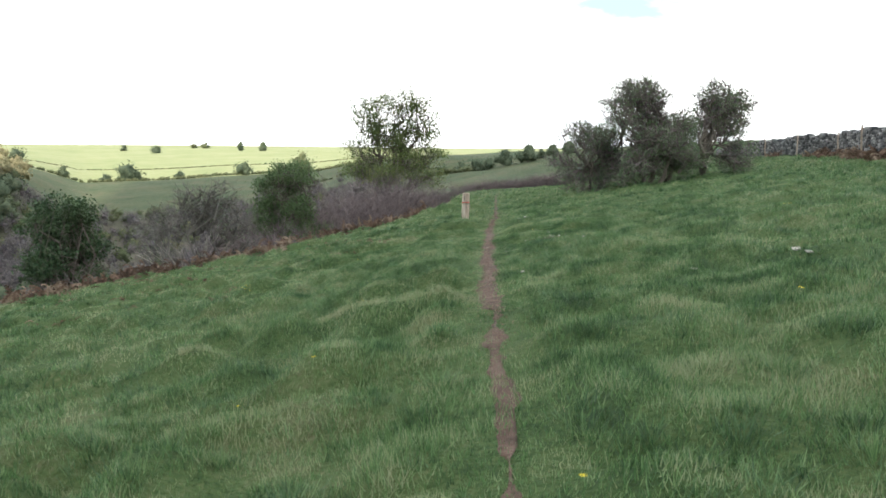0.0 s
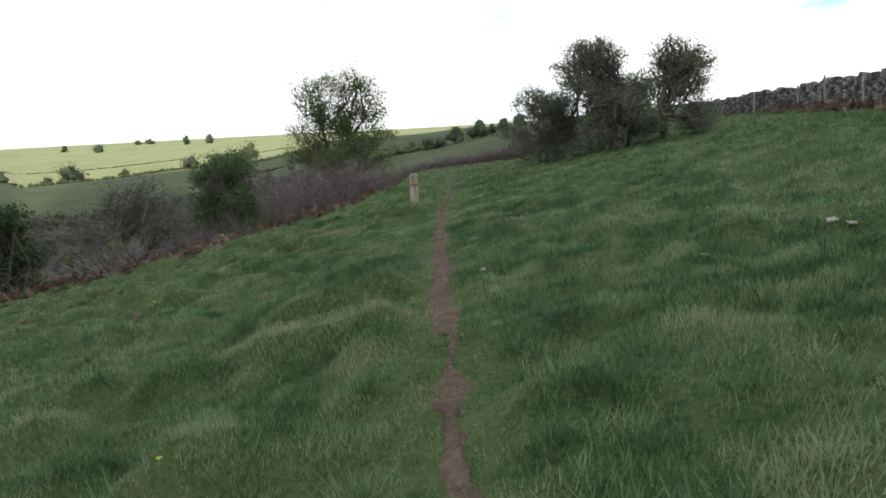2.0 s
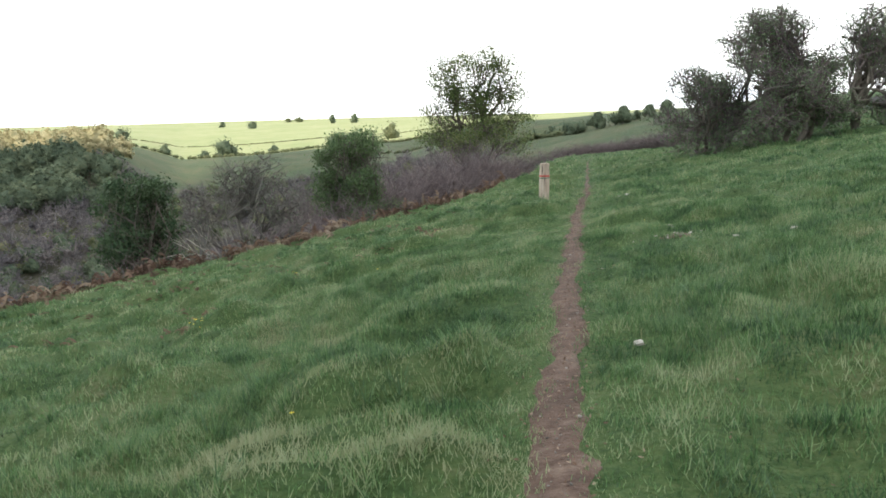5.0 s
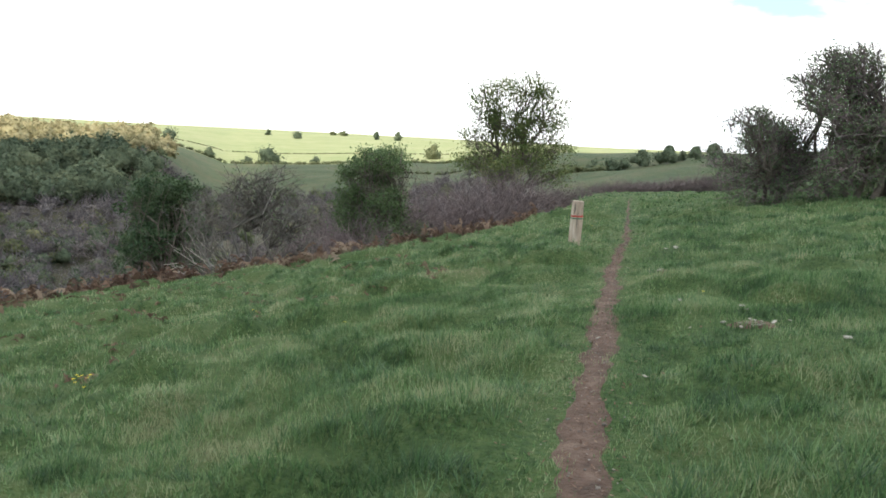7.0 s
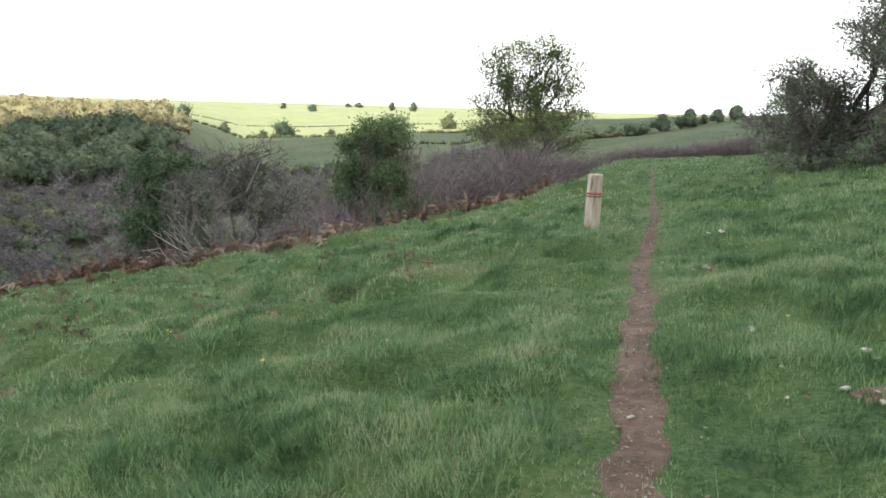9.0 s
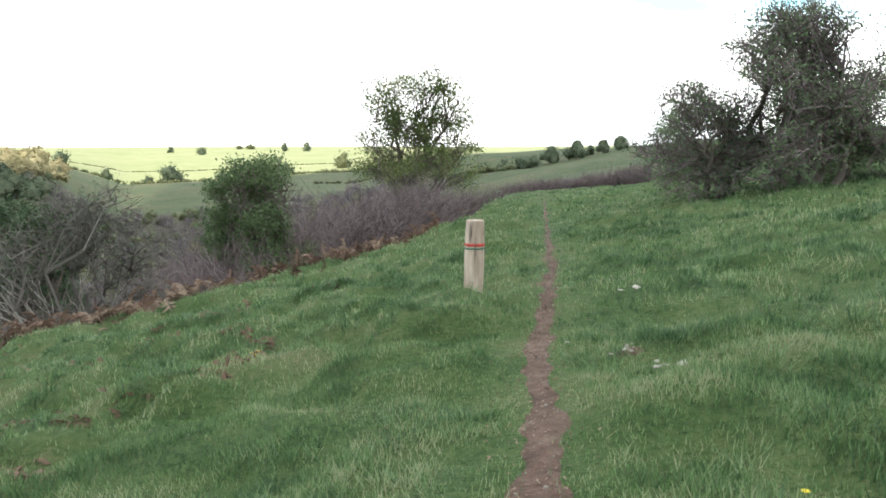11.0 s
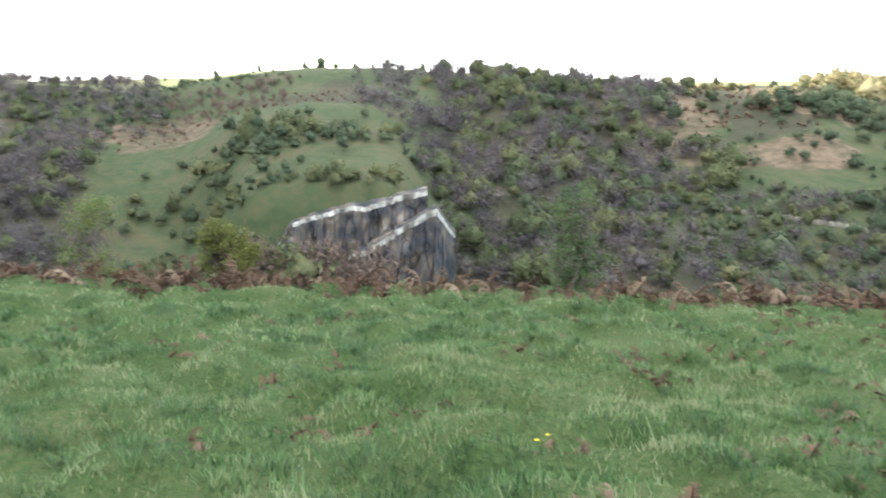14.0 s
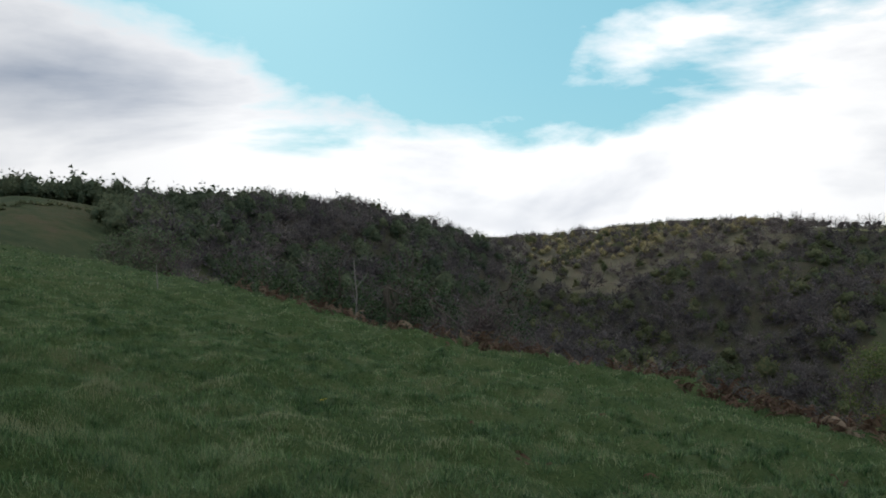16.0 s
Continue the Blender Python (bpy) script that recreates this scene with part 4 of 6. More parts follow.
# ---- single trees of the middle distance ----
def build_trees():
    R = np.random.default_rng
    r = R(5)
    tree("ash_tree", "tall open-crowned ash tree with thinning olive leaves above the scrub", "tree", -4.8, 76.2, 6.55, 0.26,
         [(-3.6, 0, 0.60, 1.5, 1.1), (-2.6, 1, 0.48, 1.8, 1.3), (1.2, -1, 0.50, 2.0, 1.4), (3.2, 0.5, 0.54, 1.8, 1.2), (-2.4, -0.6, 0.74, 1.8, 1.2), (-0.4, 0.2, 0.66, 2.2, 1.6),
          (2.5, 0.3, 0.72, 1.8, 1.2), (-1.8, 0.3, 0.86, 1.6, 0.9), (0.6, 0.0, 0.84, 1.8, 1.3), (1.6, -0.3, 0.92, 1.0, 0.5), (3.8, 0, 0.66, 1.2, 0.8), (-4.2, 0.5, 0.47, 1.5, 1.0),
          (-0.6, -1.5, 0.42, 2.0, 1.2), (3.6, -1, 0.42, 1.3, 1.0), (2.5, 0.2, 0.86, 1.3, 0.8), (-2.9, 0, 0.83, 1.3, 0.8), (3.4, 0, 0.78, 1.2, 0.8)],
         40, 38, 0.18, 0.36, "ash_leaf", seed=11, fork=0.4)
    tree("oak_tree", "dense dark green young oak at the field edge", "tree", -9.45, 49.6, -0.1, 0.2,
         rand_blobs(R(9), 30, 2.35, 0.16, 0.88, 0.95), 18, 62, 0.14, 0.24, "oak_leaf", seed=12, fork=0.3, stems=3)
    tree("holly_tree", "broad dark evergreen tree among the bare scrub", "tree", -38.5, 78, -2.6, 0.3,
         rand_blobs(R(8), 24, 3.7, 0.3, 0.86, 1.9), 16, 80, 0.34, 0.42, "dark_leaf", seed=13, fork=0.25)
    tree("dead_hawthorn", "half-dead spreading hawthorn with bleached bare limbs", "tree", -12.1, 38, -1.35, 0.2,
         [(-1.8, 0, 0.6, 1.3, 0.9), (0.2, 0.3, 0.72, 1.6, 1.0), (1.9, -0.2, 0.62, 1.3, 0.9), (-0.8, 0.6, 0.84, 1.0, 0.6), (1.1, 0.5, 0.85, 1.1, 0.6), (2.6, 0, 0.42, 0.9, 0.7), (-2.3, -0.3, 0.4, 0.8, 0.6)],
         40, 7, 0.08, 0.3, "haw_leaf", bark="grey_twig", seed=14, fork=0.34, stems=4, twigs=8, twig_len=0.6)
    # bleached limbs reaching out from it
    e = bpy.data.objects["dead_hawthorn"]
    rng = np.random.default_rng(4)
    bl = []
    for ang, ln, up, r in ((205, 3.9, 0.12, 0.05), (214, 3.6, 0.36, 0.055), (198, 3.5, 0.55, 0.05), (222, 3.3, 0.75, 0.05), (208, 3.2, 1.05, 0.055), (200, 3.0, 1.6, 0.05), (30, 2.8, 1.5, 0.05),
                           (20, 2.7, 0.95, 0.05), (40, 2.5, 0.6, 0.045), (300, 2.8, 2.2, 0.06)):
        a, u = math.radians(ang), np.array([math.cos(math.radians(ang)), math.sin(math.radians(ang)), up])
        tip = np.array([0, 0, 1.05]) + u / np.linalg.norm(u) * ln
        bl.append((np.array([0.25 * math.cos(a), 0.25 * math.sin(a), 0.8]), tip, r * 0.85))
        for _ in range(4):                                # finer dead branches off each limb
            s = np.array([0, 0, 0.6]) + (tip - [0, 0, 0.6]) * rng.uniform(0.45, 0.85)
            bl.insert(0, (s, s + (u / np.linalg.norm(u) + rng.normal(size=3) * 0.45 + [0, 0, 0.25]) * rng.uniform(0.5, 1.1), 0.018))
    v, f = tubes(np.vstack([limb(rng, a, b, c, c * 0.3, 6, 0.13, 0.05)[1] for a, b, c in bl]), 6)
    part("deadwood", mesh_from("deadwood", v, f, M["deadwood"], flat=False), e, "bleached bare dead limbs")
    # hawthorns on the right-hand bank
    hb = "dark windswept hawthorn with sparse autumn leaves on the pasture"
    G = "hawthorns on the bank"
    tree("hawthorn", hb, "tree", 9.5, 36.2, 3.15, 0.2, rand_blobs(R(21), 36, 2.15, 0.1, 0.92, 0.85, 0.6), 24, 22, 0.085, 0.2, "haw_leaf", seed=21, stems=4, twigs=5, twig_len=0.55, fork=0.3,
         extra=[((0, 0, 1.5), (-0.1, 0, 5.1), 0.05)], group=G)
    tree("hawthorn", "dense dark hawthorn with a clear gap beside its trunk", "tree", 13.3, 37.4, 3.3, 0.18, rand_blobs(R(22), 18, 1.1, 0.42, 0.9, 0.8, 0.75) + [(0.9, 0, 0.18, 0.9, 0.7), (1.1, 0.6, 0.12, 0.9, 0.6), (1.3, 0, 0.3, 0.8, 0.6)],
         26, 25, 0.085, 0.2, "haw_leaf", seed=22, stems=2, twigs=4, twig_len=0.45, fork=0.35, group=G)
    tree("hawthorn", hb, "tree", 7.0, 37.5, 1.5, 0.14, rand_blobs(R(23), 20, 1.6, 0.12, 0.85, 0.75, 0.55), 24, 18, 0.085, 0.2, "haw_leaf", seed=23, stems=3, twigs=5, twig_len=0.5, fork=0.3, group=G)
    tree("hawthorn", hb, "tree", 11.3, 37.6, 1.9, 0.14, rand_blobs(R(26), 20, 1.35, 0.1, 0.8, 0.7, 0.7), 24, 36, 0.085, 0.2, "haw_leaf", seed=26, stems=3, twigs=3, twig_len=0.3, fork=0.3, group=G)
    tree("hawthorn", hb, "tree", 17.5, 58, 2.7, 0.16, rand_blobs(R(24), 18, 1.9, 0.15, 0.88, 1.0, 0.7), 22, 30, 0.13, 0.28, "haw_leaf", seed=24, stems=3, twigs=3, twig_len=0.4, fork=0.3, group=G)
    tree("hawthorn", hb, "tree", 14.3, 70, 2.9, 0.16, rand_blobs(R(25), 18, 1.9, 0.15, 0.88, 1.0, 0.7), 22, 30, 0.14, 0.28, "haw_leaf", seed=25, stems=3, twigs=3, twig_len=0.4, fork=0.3, group=G)
    # trees below the brow
    x, y = place(70.5, 46)
    tree("pine_tree", "dark green rounded tree standing below the brow", "tree", float(x), float(y), -5.9, 0.25, [(math.cos(k * 2.4) * (1 - h) * 1.5, math.sin(k * 2.4) * (1 - h) * 1.5, h, 0.75 + 1.9 * (1 - h), 0.95) for k, h in enumerate(np.linspace(0.22, 0.93, 14))], 22, 85, 0.17, 0.3, "oak_leaf", seed=31, fork=0.4)
    x, y = place(105, 43)
    tree("sallow_tree", "olive-leaved sallow half bare below the brow", "tree", float(x), float(y), -5.4, 0.16, rand_blobs(R(32), 13, 2.0, 0.35, 0.9, 1.0, 0.9), 24, 44, 0.14, 0.3, "ash_leaf", seed=32, stems=3, twigs=3, fork=0.3)
    x, y = place(96.5, 118)
    tree("field_maple", "rounded maple turned bright yellow-green beside the quarry", "tree", float(x), float(y), -18.0, 0.35, rand_blobs(R(33), 17, 3.4, 0.45, 0.88, 1.9, 0.9), 18, 40, 0.42, 0.5, "yellow_leaf", seed=33, fork=0.4)
    x, y = place(132.6, 46)
    tree("bare_oak", "spreading bare oak with crooked dark limbs at the wood edge", "tree", float(x), float(y), -3.2, 0.34, rand_blobs(R(35), 16, 3.6, 0.45, 0.9, 1.5, 0.8), 34, 2, 0.12, 0.3, "haw_leaf", seed=35, twigs=7, twig_len=0.8, fork=0.35)
    for k in range(17):                                   # conifers close along the wood edge
        r = R(400 + k)
        x, y = place(129.5 + 21.5 * (k + r.uniform(-0.4, 0.4)) / 16.0, r.uniform(53, 74))
        ground = zat(x, y)
        top = r.uniform(-4.6, -1.6) + 0.10 * (k - 8)
        tree("conifer", "dark conifer with bare lower trunk at the wood edge", "tree", float(x), float(y), top, 0.2,
             [(r.normal() * (1.0 - h) * 1.6, r.normal() * (1.0 - h) * 1.6, h, 0.6 + 2.2 * (1 - h), 0.9) for h in np.linspace(0.42, 0.96, 12)], 9, 20, 0.26, 0.42, "dark_leaf", seed=400 + k, fork=0.7, group="conifers at the wood edge")
    x, y = place(156, 64)
    tree("thorn_bush", "rounded dark brown thorn bush at the field corner", "bush", float(x), float(y), 1.1, 0.2, rand_blobs(R(34), 16, 3.6, 0.25, 0.82, 1.2, 0.65), 30, 16, 0.18, 0.3, "haw_leaf", seed=34, stems=5, twigs=5, twig_len=0.5, fork=0.25)
    x, y = place(141.4, 45)
    e = thing("dead_tree", "grey dead tree stem standing bare at the wood edge", "tree", at=(float(x), float(y), zat(x, y)))
    rng = np.random.default_rng(77)
    top = -1.9 - zat(x, y)
    v, f = tubes(np.vstack([limb(rng, (0, 0, -0.3), (0.1, 0, top), 0.07, 0.04, 8, 0.05)[1], limb(rng, (0, 0, top * 0.6), (0.9, 0.6, top * 0.85), 0.04, 0.015, 4, 0.2)[1], limb(rng, (0, 0, top * 0.75), (-0.6, 0.4, top * 0.9), 0.03, 0.01, 4, 0.2)[1]]), 7)
    part("bole", mesh_from("bole", v, f, M["snag"], flat=False), e)


build_trees()


# ---- scrub, woods and hedges ----
def thicket(name, label, mat, centres, n_stem, h, spread, seed):
    """Bare twiggy scrub: bundles of thin stems that fork upwards."""
    rng = np.random.default_rng(seed)
    thick, thin = [], []
    for cx, cy, tall in centres:
        k = n_stem
        z0 = zat(cx, cy)
        hh = h * tall * rng.uniform(0.7, 1.15)
        o = np.column_stack([cx + rng.normal(size=k) * 0.35 * spread, cy + rng.normal(size=k) * 0.35 * spread, np.full(k, z0 - 0.1)])
        d = np.column_stack([rng.normal(size=k) * 0.3, rng.normal(size=k) * 0.3, rng.uniform(0.45, 0.8, k)])
        m = o + d * hh * 0.8
        thick.append(np.column_stack([o, m, np.full(k, 0.016), np.full(k, 0.010)]))
        for _ in range(4):
            d2 = np.column_stack([rng.normal(size=k) * 0.32, rng.normal(size=k) * 0.32, rng.uniform(0.1, 0.55, k)])
            s = o + (m - o) * rng.uniform(0.35, 1, (k, 1))
            e = s + d2 * hh * 0.6
            thin.append(np.column_stack([s, e, np.full(k, 0.014), np.full(k, 0.007)]))
            for _ in range(3):
                d3 = d2 + rng.normal(size=(k, 3)) * 0.34
                s2 = s + (e - s) * rng.uniform(0.2, 1, (k, 1))
                thin.append(np.column_stack([s2, s2 + d3 * hh * 0.33, np.full(k, 0.010), np.full(k, 0.006)]))
    v, f = tubes(np.vstack(thick), 3)
    v2, f2 = ribbons(rng, np.vstack(thin))
    me = mesh_from(name, np.vstack([v, v2]), np.vstack([f, f2 + len(v)]), M[mat])
    return tagged(new(name, me), label, "scrub", kind="stuff")


def build_scrub():
    rng = np.random.default_rng(50)
    c = []
    for t in np.linspace(0, 1, 90):                       # along the field edge from the dead tree to the ash and on
        bx, by = np.interp(t, [0, 0.25, 0.5, 0.75, 1], [-14, -10, -6, -3, 1.5]), np.interp(t, [0, 0.25, 0.5, 0.75, 1], [36, 46, 55, 64, 82])
        for _ in range(5):
            q = rng.uniform(3.0 if t < 0.2 else 0.3, 11)
            c.append((bx - q * 0.9 + rng.normal() * 0.6, by + q * 0.55 + rng.normal() * 0.6, float(np.interp(t, [0, 0.2, 0.34, 0.8, 1], [0.75, 0.8, 1.4, 1.45, 0.9]))))
    thicket("blackthorn_scrub", "purple-brown bare blackthorn scrub along the field edge", "twig", c, 14, 4.1, 1.6, 51)
    c = [place(rng.uniform(-13, 2.5), rng.uniform(67, 80)) for _ in range(190)]
    c = [(float(a), float(b), 1.0) for a, b in c]
    thicket("hedge", "low purple-brown bare hedge across the end of the pasture", "twig", c, 14, 1.9, 1.9, 52)
    c = [place(rng.uniform(20, 60), rng.uniform(27, 105)) for _ in range(620)]
    thicket("valley_scrub", "brown bare thorn scrub on the bank below the brow", "twig", [(float(a), float(b), 1.0) for a, b in c], 12, 4.2, 2.1, 53)


build_scrub()

stand("olive_scrub", "mixed olive and brown scrub on the near valley bank", "wood_olive",
      [(24, 56, 80, 150, 170, 3, 6), (56, 100, 75, 148, 130, 3, 6), (100, 131, 48, 120, 60, 5, 7), (131, 150, 85, 120, 30, 5, 8), (88.5, 95.5, 128, 137, 12, 12, 16)], 380, seed=61)
stand("bare_scrub", "bare russet-brown scrub on the near valley bank", "wood_russet",
      [(22, 58, 84, 150, 430, 3, 6.5), (32, 56, 66, 84, 110, 3, 5), (5, 28, 42, 110, 190, 4, 7), (57, 104, 75, 150, 150, 3, 6), (86, 100, 112, 138, 75, 4, 7), (104, 131, 72, 140, 300, 5, 8), (131, 149, 82, 125, 150, 6, 10), (87.5, 95, 129, 138, 30, 13, 17), (92, 101, 285, 340, 90, 3, 5.5)], 250, "bare", seed=62)
stand("opposite_wood", "dense bare wood climbing the opposite valley side", "wood_brown",
      [(65, 80.5, 152, 350, 440, 6, 10), (60, 66, 152, 270, 60, 4, 9), (79, 86, 235, 360, 100, 5, 9), (106, 131, 120, 290, 720, 5, 9), (101, 131, 290, 420, 640, 4, 8), (30, 60, 150, 232, 310, 3, 7), (30, 46, 150, 262, 260, 4, 8), (5, 32, 100, 330, 480, 4, 8), (77.5, 82.5, 152, 260, 70, 5, 8)], 135, "bare", seed=63)
stand("far_bare_wood", "distant bare wood along the far ridge", "wood_brown", [(109, 131, 430, 900, 640, 8, 12)], 80, "bare", seed=71)
stand("opposite_green_wood", "olive-green trees scattered through the opposite wood", "wood_olive",
      [(60, 80.5, 152, 350, 190, 6, 11), (106, 130, 140, 420, 260, 5, 9), (32, 66, 150, 235, 190, 3, 6), (83, 102, 205, 225, 30, 4, 7), (92, 103, 138, 178, 26, 3, 6),
       (79.5, 92, 156, 168, 26, 2.5, 5), (84, 93, 128, 139, 16, 3, 5.5), (6, 32, 100, 330, 150, 4, 7)], 200, seed=64)
stand("far_green_wood", "distant olive wood along the far ridge", "wood_olive", [(112, 131, 470, 850, 160, 7, 11)], 80, seed=72)
stand("dark_wood", "dark evergreen wood along the far valley shoulder", "wood_dark",
      [(32.5, 46, 255, 322, 260, 9, 13), (45, 51, 290, 322, 40, 3, 6), (51, 57.5, 300, 326, 70, 5, 9), (131, 152, 130, 390, 240, 7, 12), (64, 76, 180, 320, 60, 6, 9), (152, 158, 190, 300, 110, 7, 10),
       (112, 131, 95, 200, 80, 5, 8), (84, 100, 200, 222, 24, 4, 6), (112, 131, 90, 160, 70, 6, 9), (131, 150, 95, 250, 90, 6, 11), (31, 60, 120, 232, 90, 4, 8)], 200, seed=65)
stand("hill_brown_wood", "bare brown wood covering the hillside at the valley mouth", "wood_brown", [(131, 156, 95, 390, 900, 6, 11)], 130, "bare", seed=68)
# last row: far ridge trees, given the gold so sunlight is in their colour
stand("golden_wood", "sunlit golden autumn wood on the far plateau, with ridge trees coloured as sunlit", "wood_gold_lit",
      [(31, 53, 335, 540, 620, 9, 14), (55, 64, 335, 376, 30, 2, 4), (111, 128, 560, 840, 260, 6, 10)], 110, seed=66)
stand("pine_crest", "dark pine trees along the skyline of the hill", "wood_dark", [(148, 172, 255, 300, 300, 7, 12)], 180, "pine", seed=67)
stand("slope_scrub", "scattered thorn scrub on the grassy far slope", "wood_dark",
      [(38, 64, 165, 235, 120, 2.5, 5), (46, 68, 225, 350, 130, 2, 5), (84, 106, 180, 240, 44, 3, 6), (84, 96, 196, 206, 26, 3, 6), (90, 106, 160, 182, 22, 3, 5), (98, 110, 300, 370, 130, 2.5, 5), (92, 100, 330, 372, 60, 2, 3.5)], 180, seed=69)
stand("heath_scrub", "pinkish-brown bracken and thorn on the far slope", "bracken", [(55, 67, 285, 375, 330, 0.8, 2.8), (82, 108, 270, 312, 220, 0.8, 1.8)], 55, seed=70, sink=0.25)


def build_hedges():
    specs = [("field hedge with trees between two far pastures", 600, 2, 30, 0.16, 4.0), ("thin dark hedge across a sunlit far pasture", 760, 4, 30, 0.06, 1.7),
             ("short hedge in a shaded far pasture", 430, 6, 13, 0.2, 3.0), ("hedge along a hillside field", 205, 158, 175, 0.3, 1.6), ("dark hedge below the row of thorn trees", 222, -3.5, 3, 0.25, 3.6)]
    for i, (label, d, a0, a1, step, h) in enumerate(specs):
        rng = np.random.default_rng(80 + i)
        protos = [canopy(rng, 26, "round", 1) for _ in range(3)]
        vs, fs, base = [], [], 0
        for az in np.arange(a0, a1, step):
            dd = d + 14 * math.sin(az * 0.5 + i) + rng.normal() * 1.0
            x, y = place(az + rng.normal() * 0.1, dd)
            z = float(height(x, y, False))
            v, f = protos[rng.integers(3)]
            s = h * rng.uniform(0.6, 1.2)
            vs.append(v * [s * 1.7, s * 1.7, s] + [float(x), float(y), z - 0.25 * s])
            fs.append(f + base)
            base += len(v)
        tagged(new("field_hedge", mesh_from("field_hedge", np.vstack(vs), np.vstack(fs), M["wood_olive"])), label, "hedge", kind="stuff")


build_hedges()
for k, (az, d, h, w, m) in enumerate([(23.0, 610, 16, 1.35, "wood_dark"), (20.8, 1150, 13, 1.2, "wood_dark"), (13.4, 1250, 18, 0.95, "wood_dark"), (15.0, 1250, 16, 0.95, "wood_dark"), (10.8, 640, 15, 1.1, "wood_olive"),
                                      (15.0, 605, 13, 1.1, "wood_dark"), (22.9, 1250, 11, 1.2, "wood_dark"), (27.2, 605, 9, 1.1, "wood_dark"), (30.0, 610, 13, 1.1, "wood_dark"), (24.6, 608, 7, 1.5, "wood_dark"),
                                      (19.6, 606, 7, 1.4, "wood_dark"), (17.4, 1400, 12, 1.6, "wood_olive"), (18.2, 1400, 9, 1.6, "wood_olive")]):
    far_tree("rounded hedgerow tree standing in far pasture", m, az, d, h * 1.25, w, k, group="far field trees")
for k, (az, d, h) in enumerate([(-4.7, 228, 7.0), (-6.6, 228, 7.4), (-8.6, 230, 5.8), (-9.8, 232, 6.2), (-2.6, 224, 5.6), (-1.2, 224, 5.2), (0.2, 222, 5.0), (-3.4, 226, 4.6), (-7.6, 236, 4.4)]):
    far_tree("small rounded thorn tree in a row beyond the pasture", "wood_dark", az, d, h * 1.1, 1.35 if h < 4.1 else 1.1, 30 + k, group="row of thorn trees")
for k, (az, d, h) in enumerate([(89.3, 380, 8), (90.4, 378, 5), (96.6, 376, 5), (93.6, 380, 4), (86.8, 380, 4.5), (61.2, 382, 9), (57.5, 400, 6.5), (55.6, 405, 7), (101, 380, 4.5), (84.5, 378, 6), (82, 378, 7), (112.4, 700, 9), (111.8, 700, 8), (139.9, 362, 13), (88.2, 384, 4)]):
    far_tree("small tree on the skyline of the opposite hill", "wood_olive" if k % 3 else "wood_dark", az, d, h, 0.95, 60 + k, group="skyline trees")


# ---- quarry face ----
def build_cliff():
    e = thing("quarry_face", "pale grey and buff limestone quarry face in two tiers", "cliff", at=(0, 0, 0))
    def face(name, a0, a1, d0, d1, bot, top_l, top_r, label, steps=90, rows=16):
        az = np.linspace(a0, a1, steps)
        u = np.linspace(0, 1, steps)
        dd = d0 + (d1 - d0) * u
        col = vnoise(np.floor(az * 0.9) + 0.5, az * 0 + 0.5, 91) * 3.4 + vnoise(np.floor(az * 2.3) + 0.5, az * 0 + 4.5, 92) * 1.8
        top = top_l + (top_r - top_l) * u + vnoise(np.floor(az * 1.7) + 0.5, az * 0 + 9.5, 93) * 1.3 + vnoise(np.floor(az * 3.4) + 0.5, az * 0 + 7.5, 97) * 0.7
        top = top - 5.0 * (1 - smooth(u / 0.16)) * (label[:4] != "blue")
        V = []
        for j in range(rows + 1):
            t = j / rows
            ins = col + np.round(vnoise(np.floor(az * 2.3) + 0.5, az * 0 + t * 5.5, 94) * 4) * 0.6 + vnoise(az * 4, az * 0 + t * 9, 95) * 0.4 + (1.2 * t)
            x, y = place(az, dd + ins)
            V.append(np.stack([x, y, bot + (top - bot) * t], 1))
        for back in (3.0, 9.0):
            x, y = place(az, dd + back + 1.5)
            V.append(np.stack([x, y, top + 0.3 - (back > 5) * 1.2], 1))
        v = np.vstack(V)
        i = (np.arange(rows + 2)[:, None] * steps + np.arange(steps - 1)[None]).ravel()
        f = np.stack([i, i + 1, i + steps + 1, i + steps], 1)
        cut = (rows - 1) * (steps - 1)
        edge = slice(cut, cut + steps - 1)
        body = part(name, mesh_from(name, v, np.vstack([f[:cut], f[cut + steps - 1:]]), M["cliff"]), e, label)
        # the top row of each face takes a much paler rock colour
        part("ledge", mesh_from("ledge", v[(rows - 1) * steps:(rows + 1) * steps], f[edge] - (rows - 1) * steps, M["pale_ledge"]), body, "pale rock ledge along the top of the tier")

    face("upper_tier", 93.5, 81.6, 151, 149, -40, -28.6, -21.4, "buff and grey upper rock tier", 240)
    face("lower_tier", 88.6, 80.9, 141, 143, -46, -34.5, -24.0, "grey fissured lower rock tier with pale ledge", 200)
    face("end_wall", 80.88, 79.5, 143, 153, -44, -24.0, -31.0, "blue-grey shaded end of the rock", 40)


build_cliff()


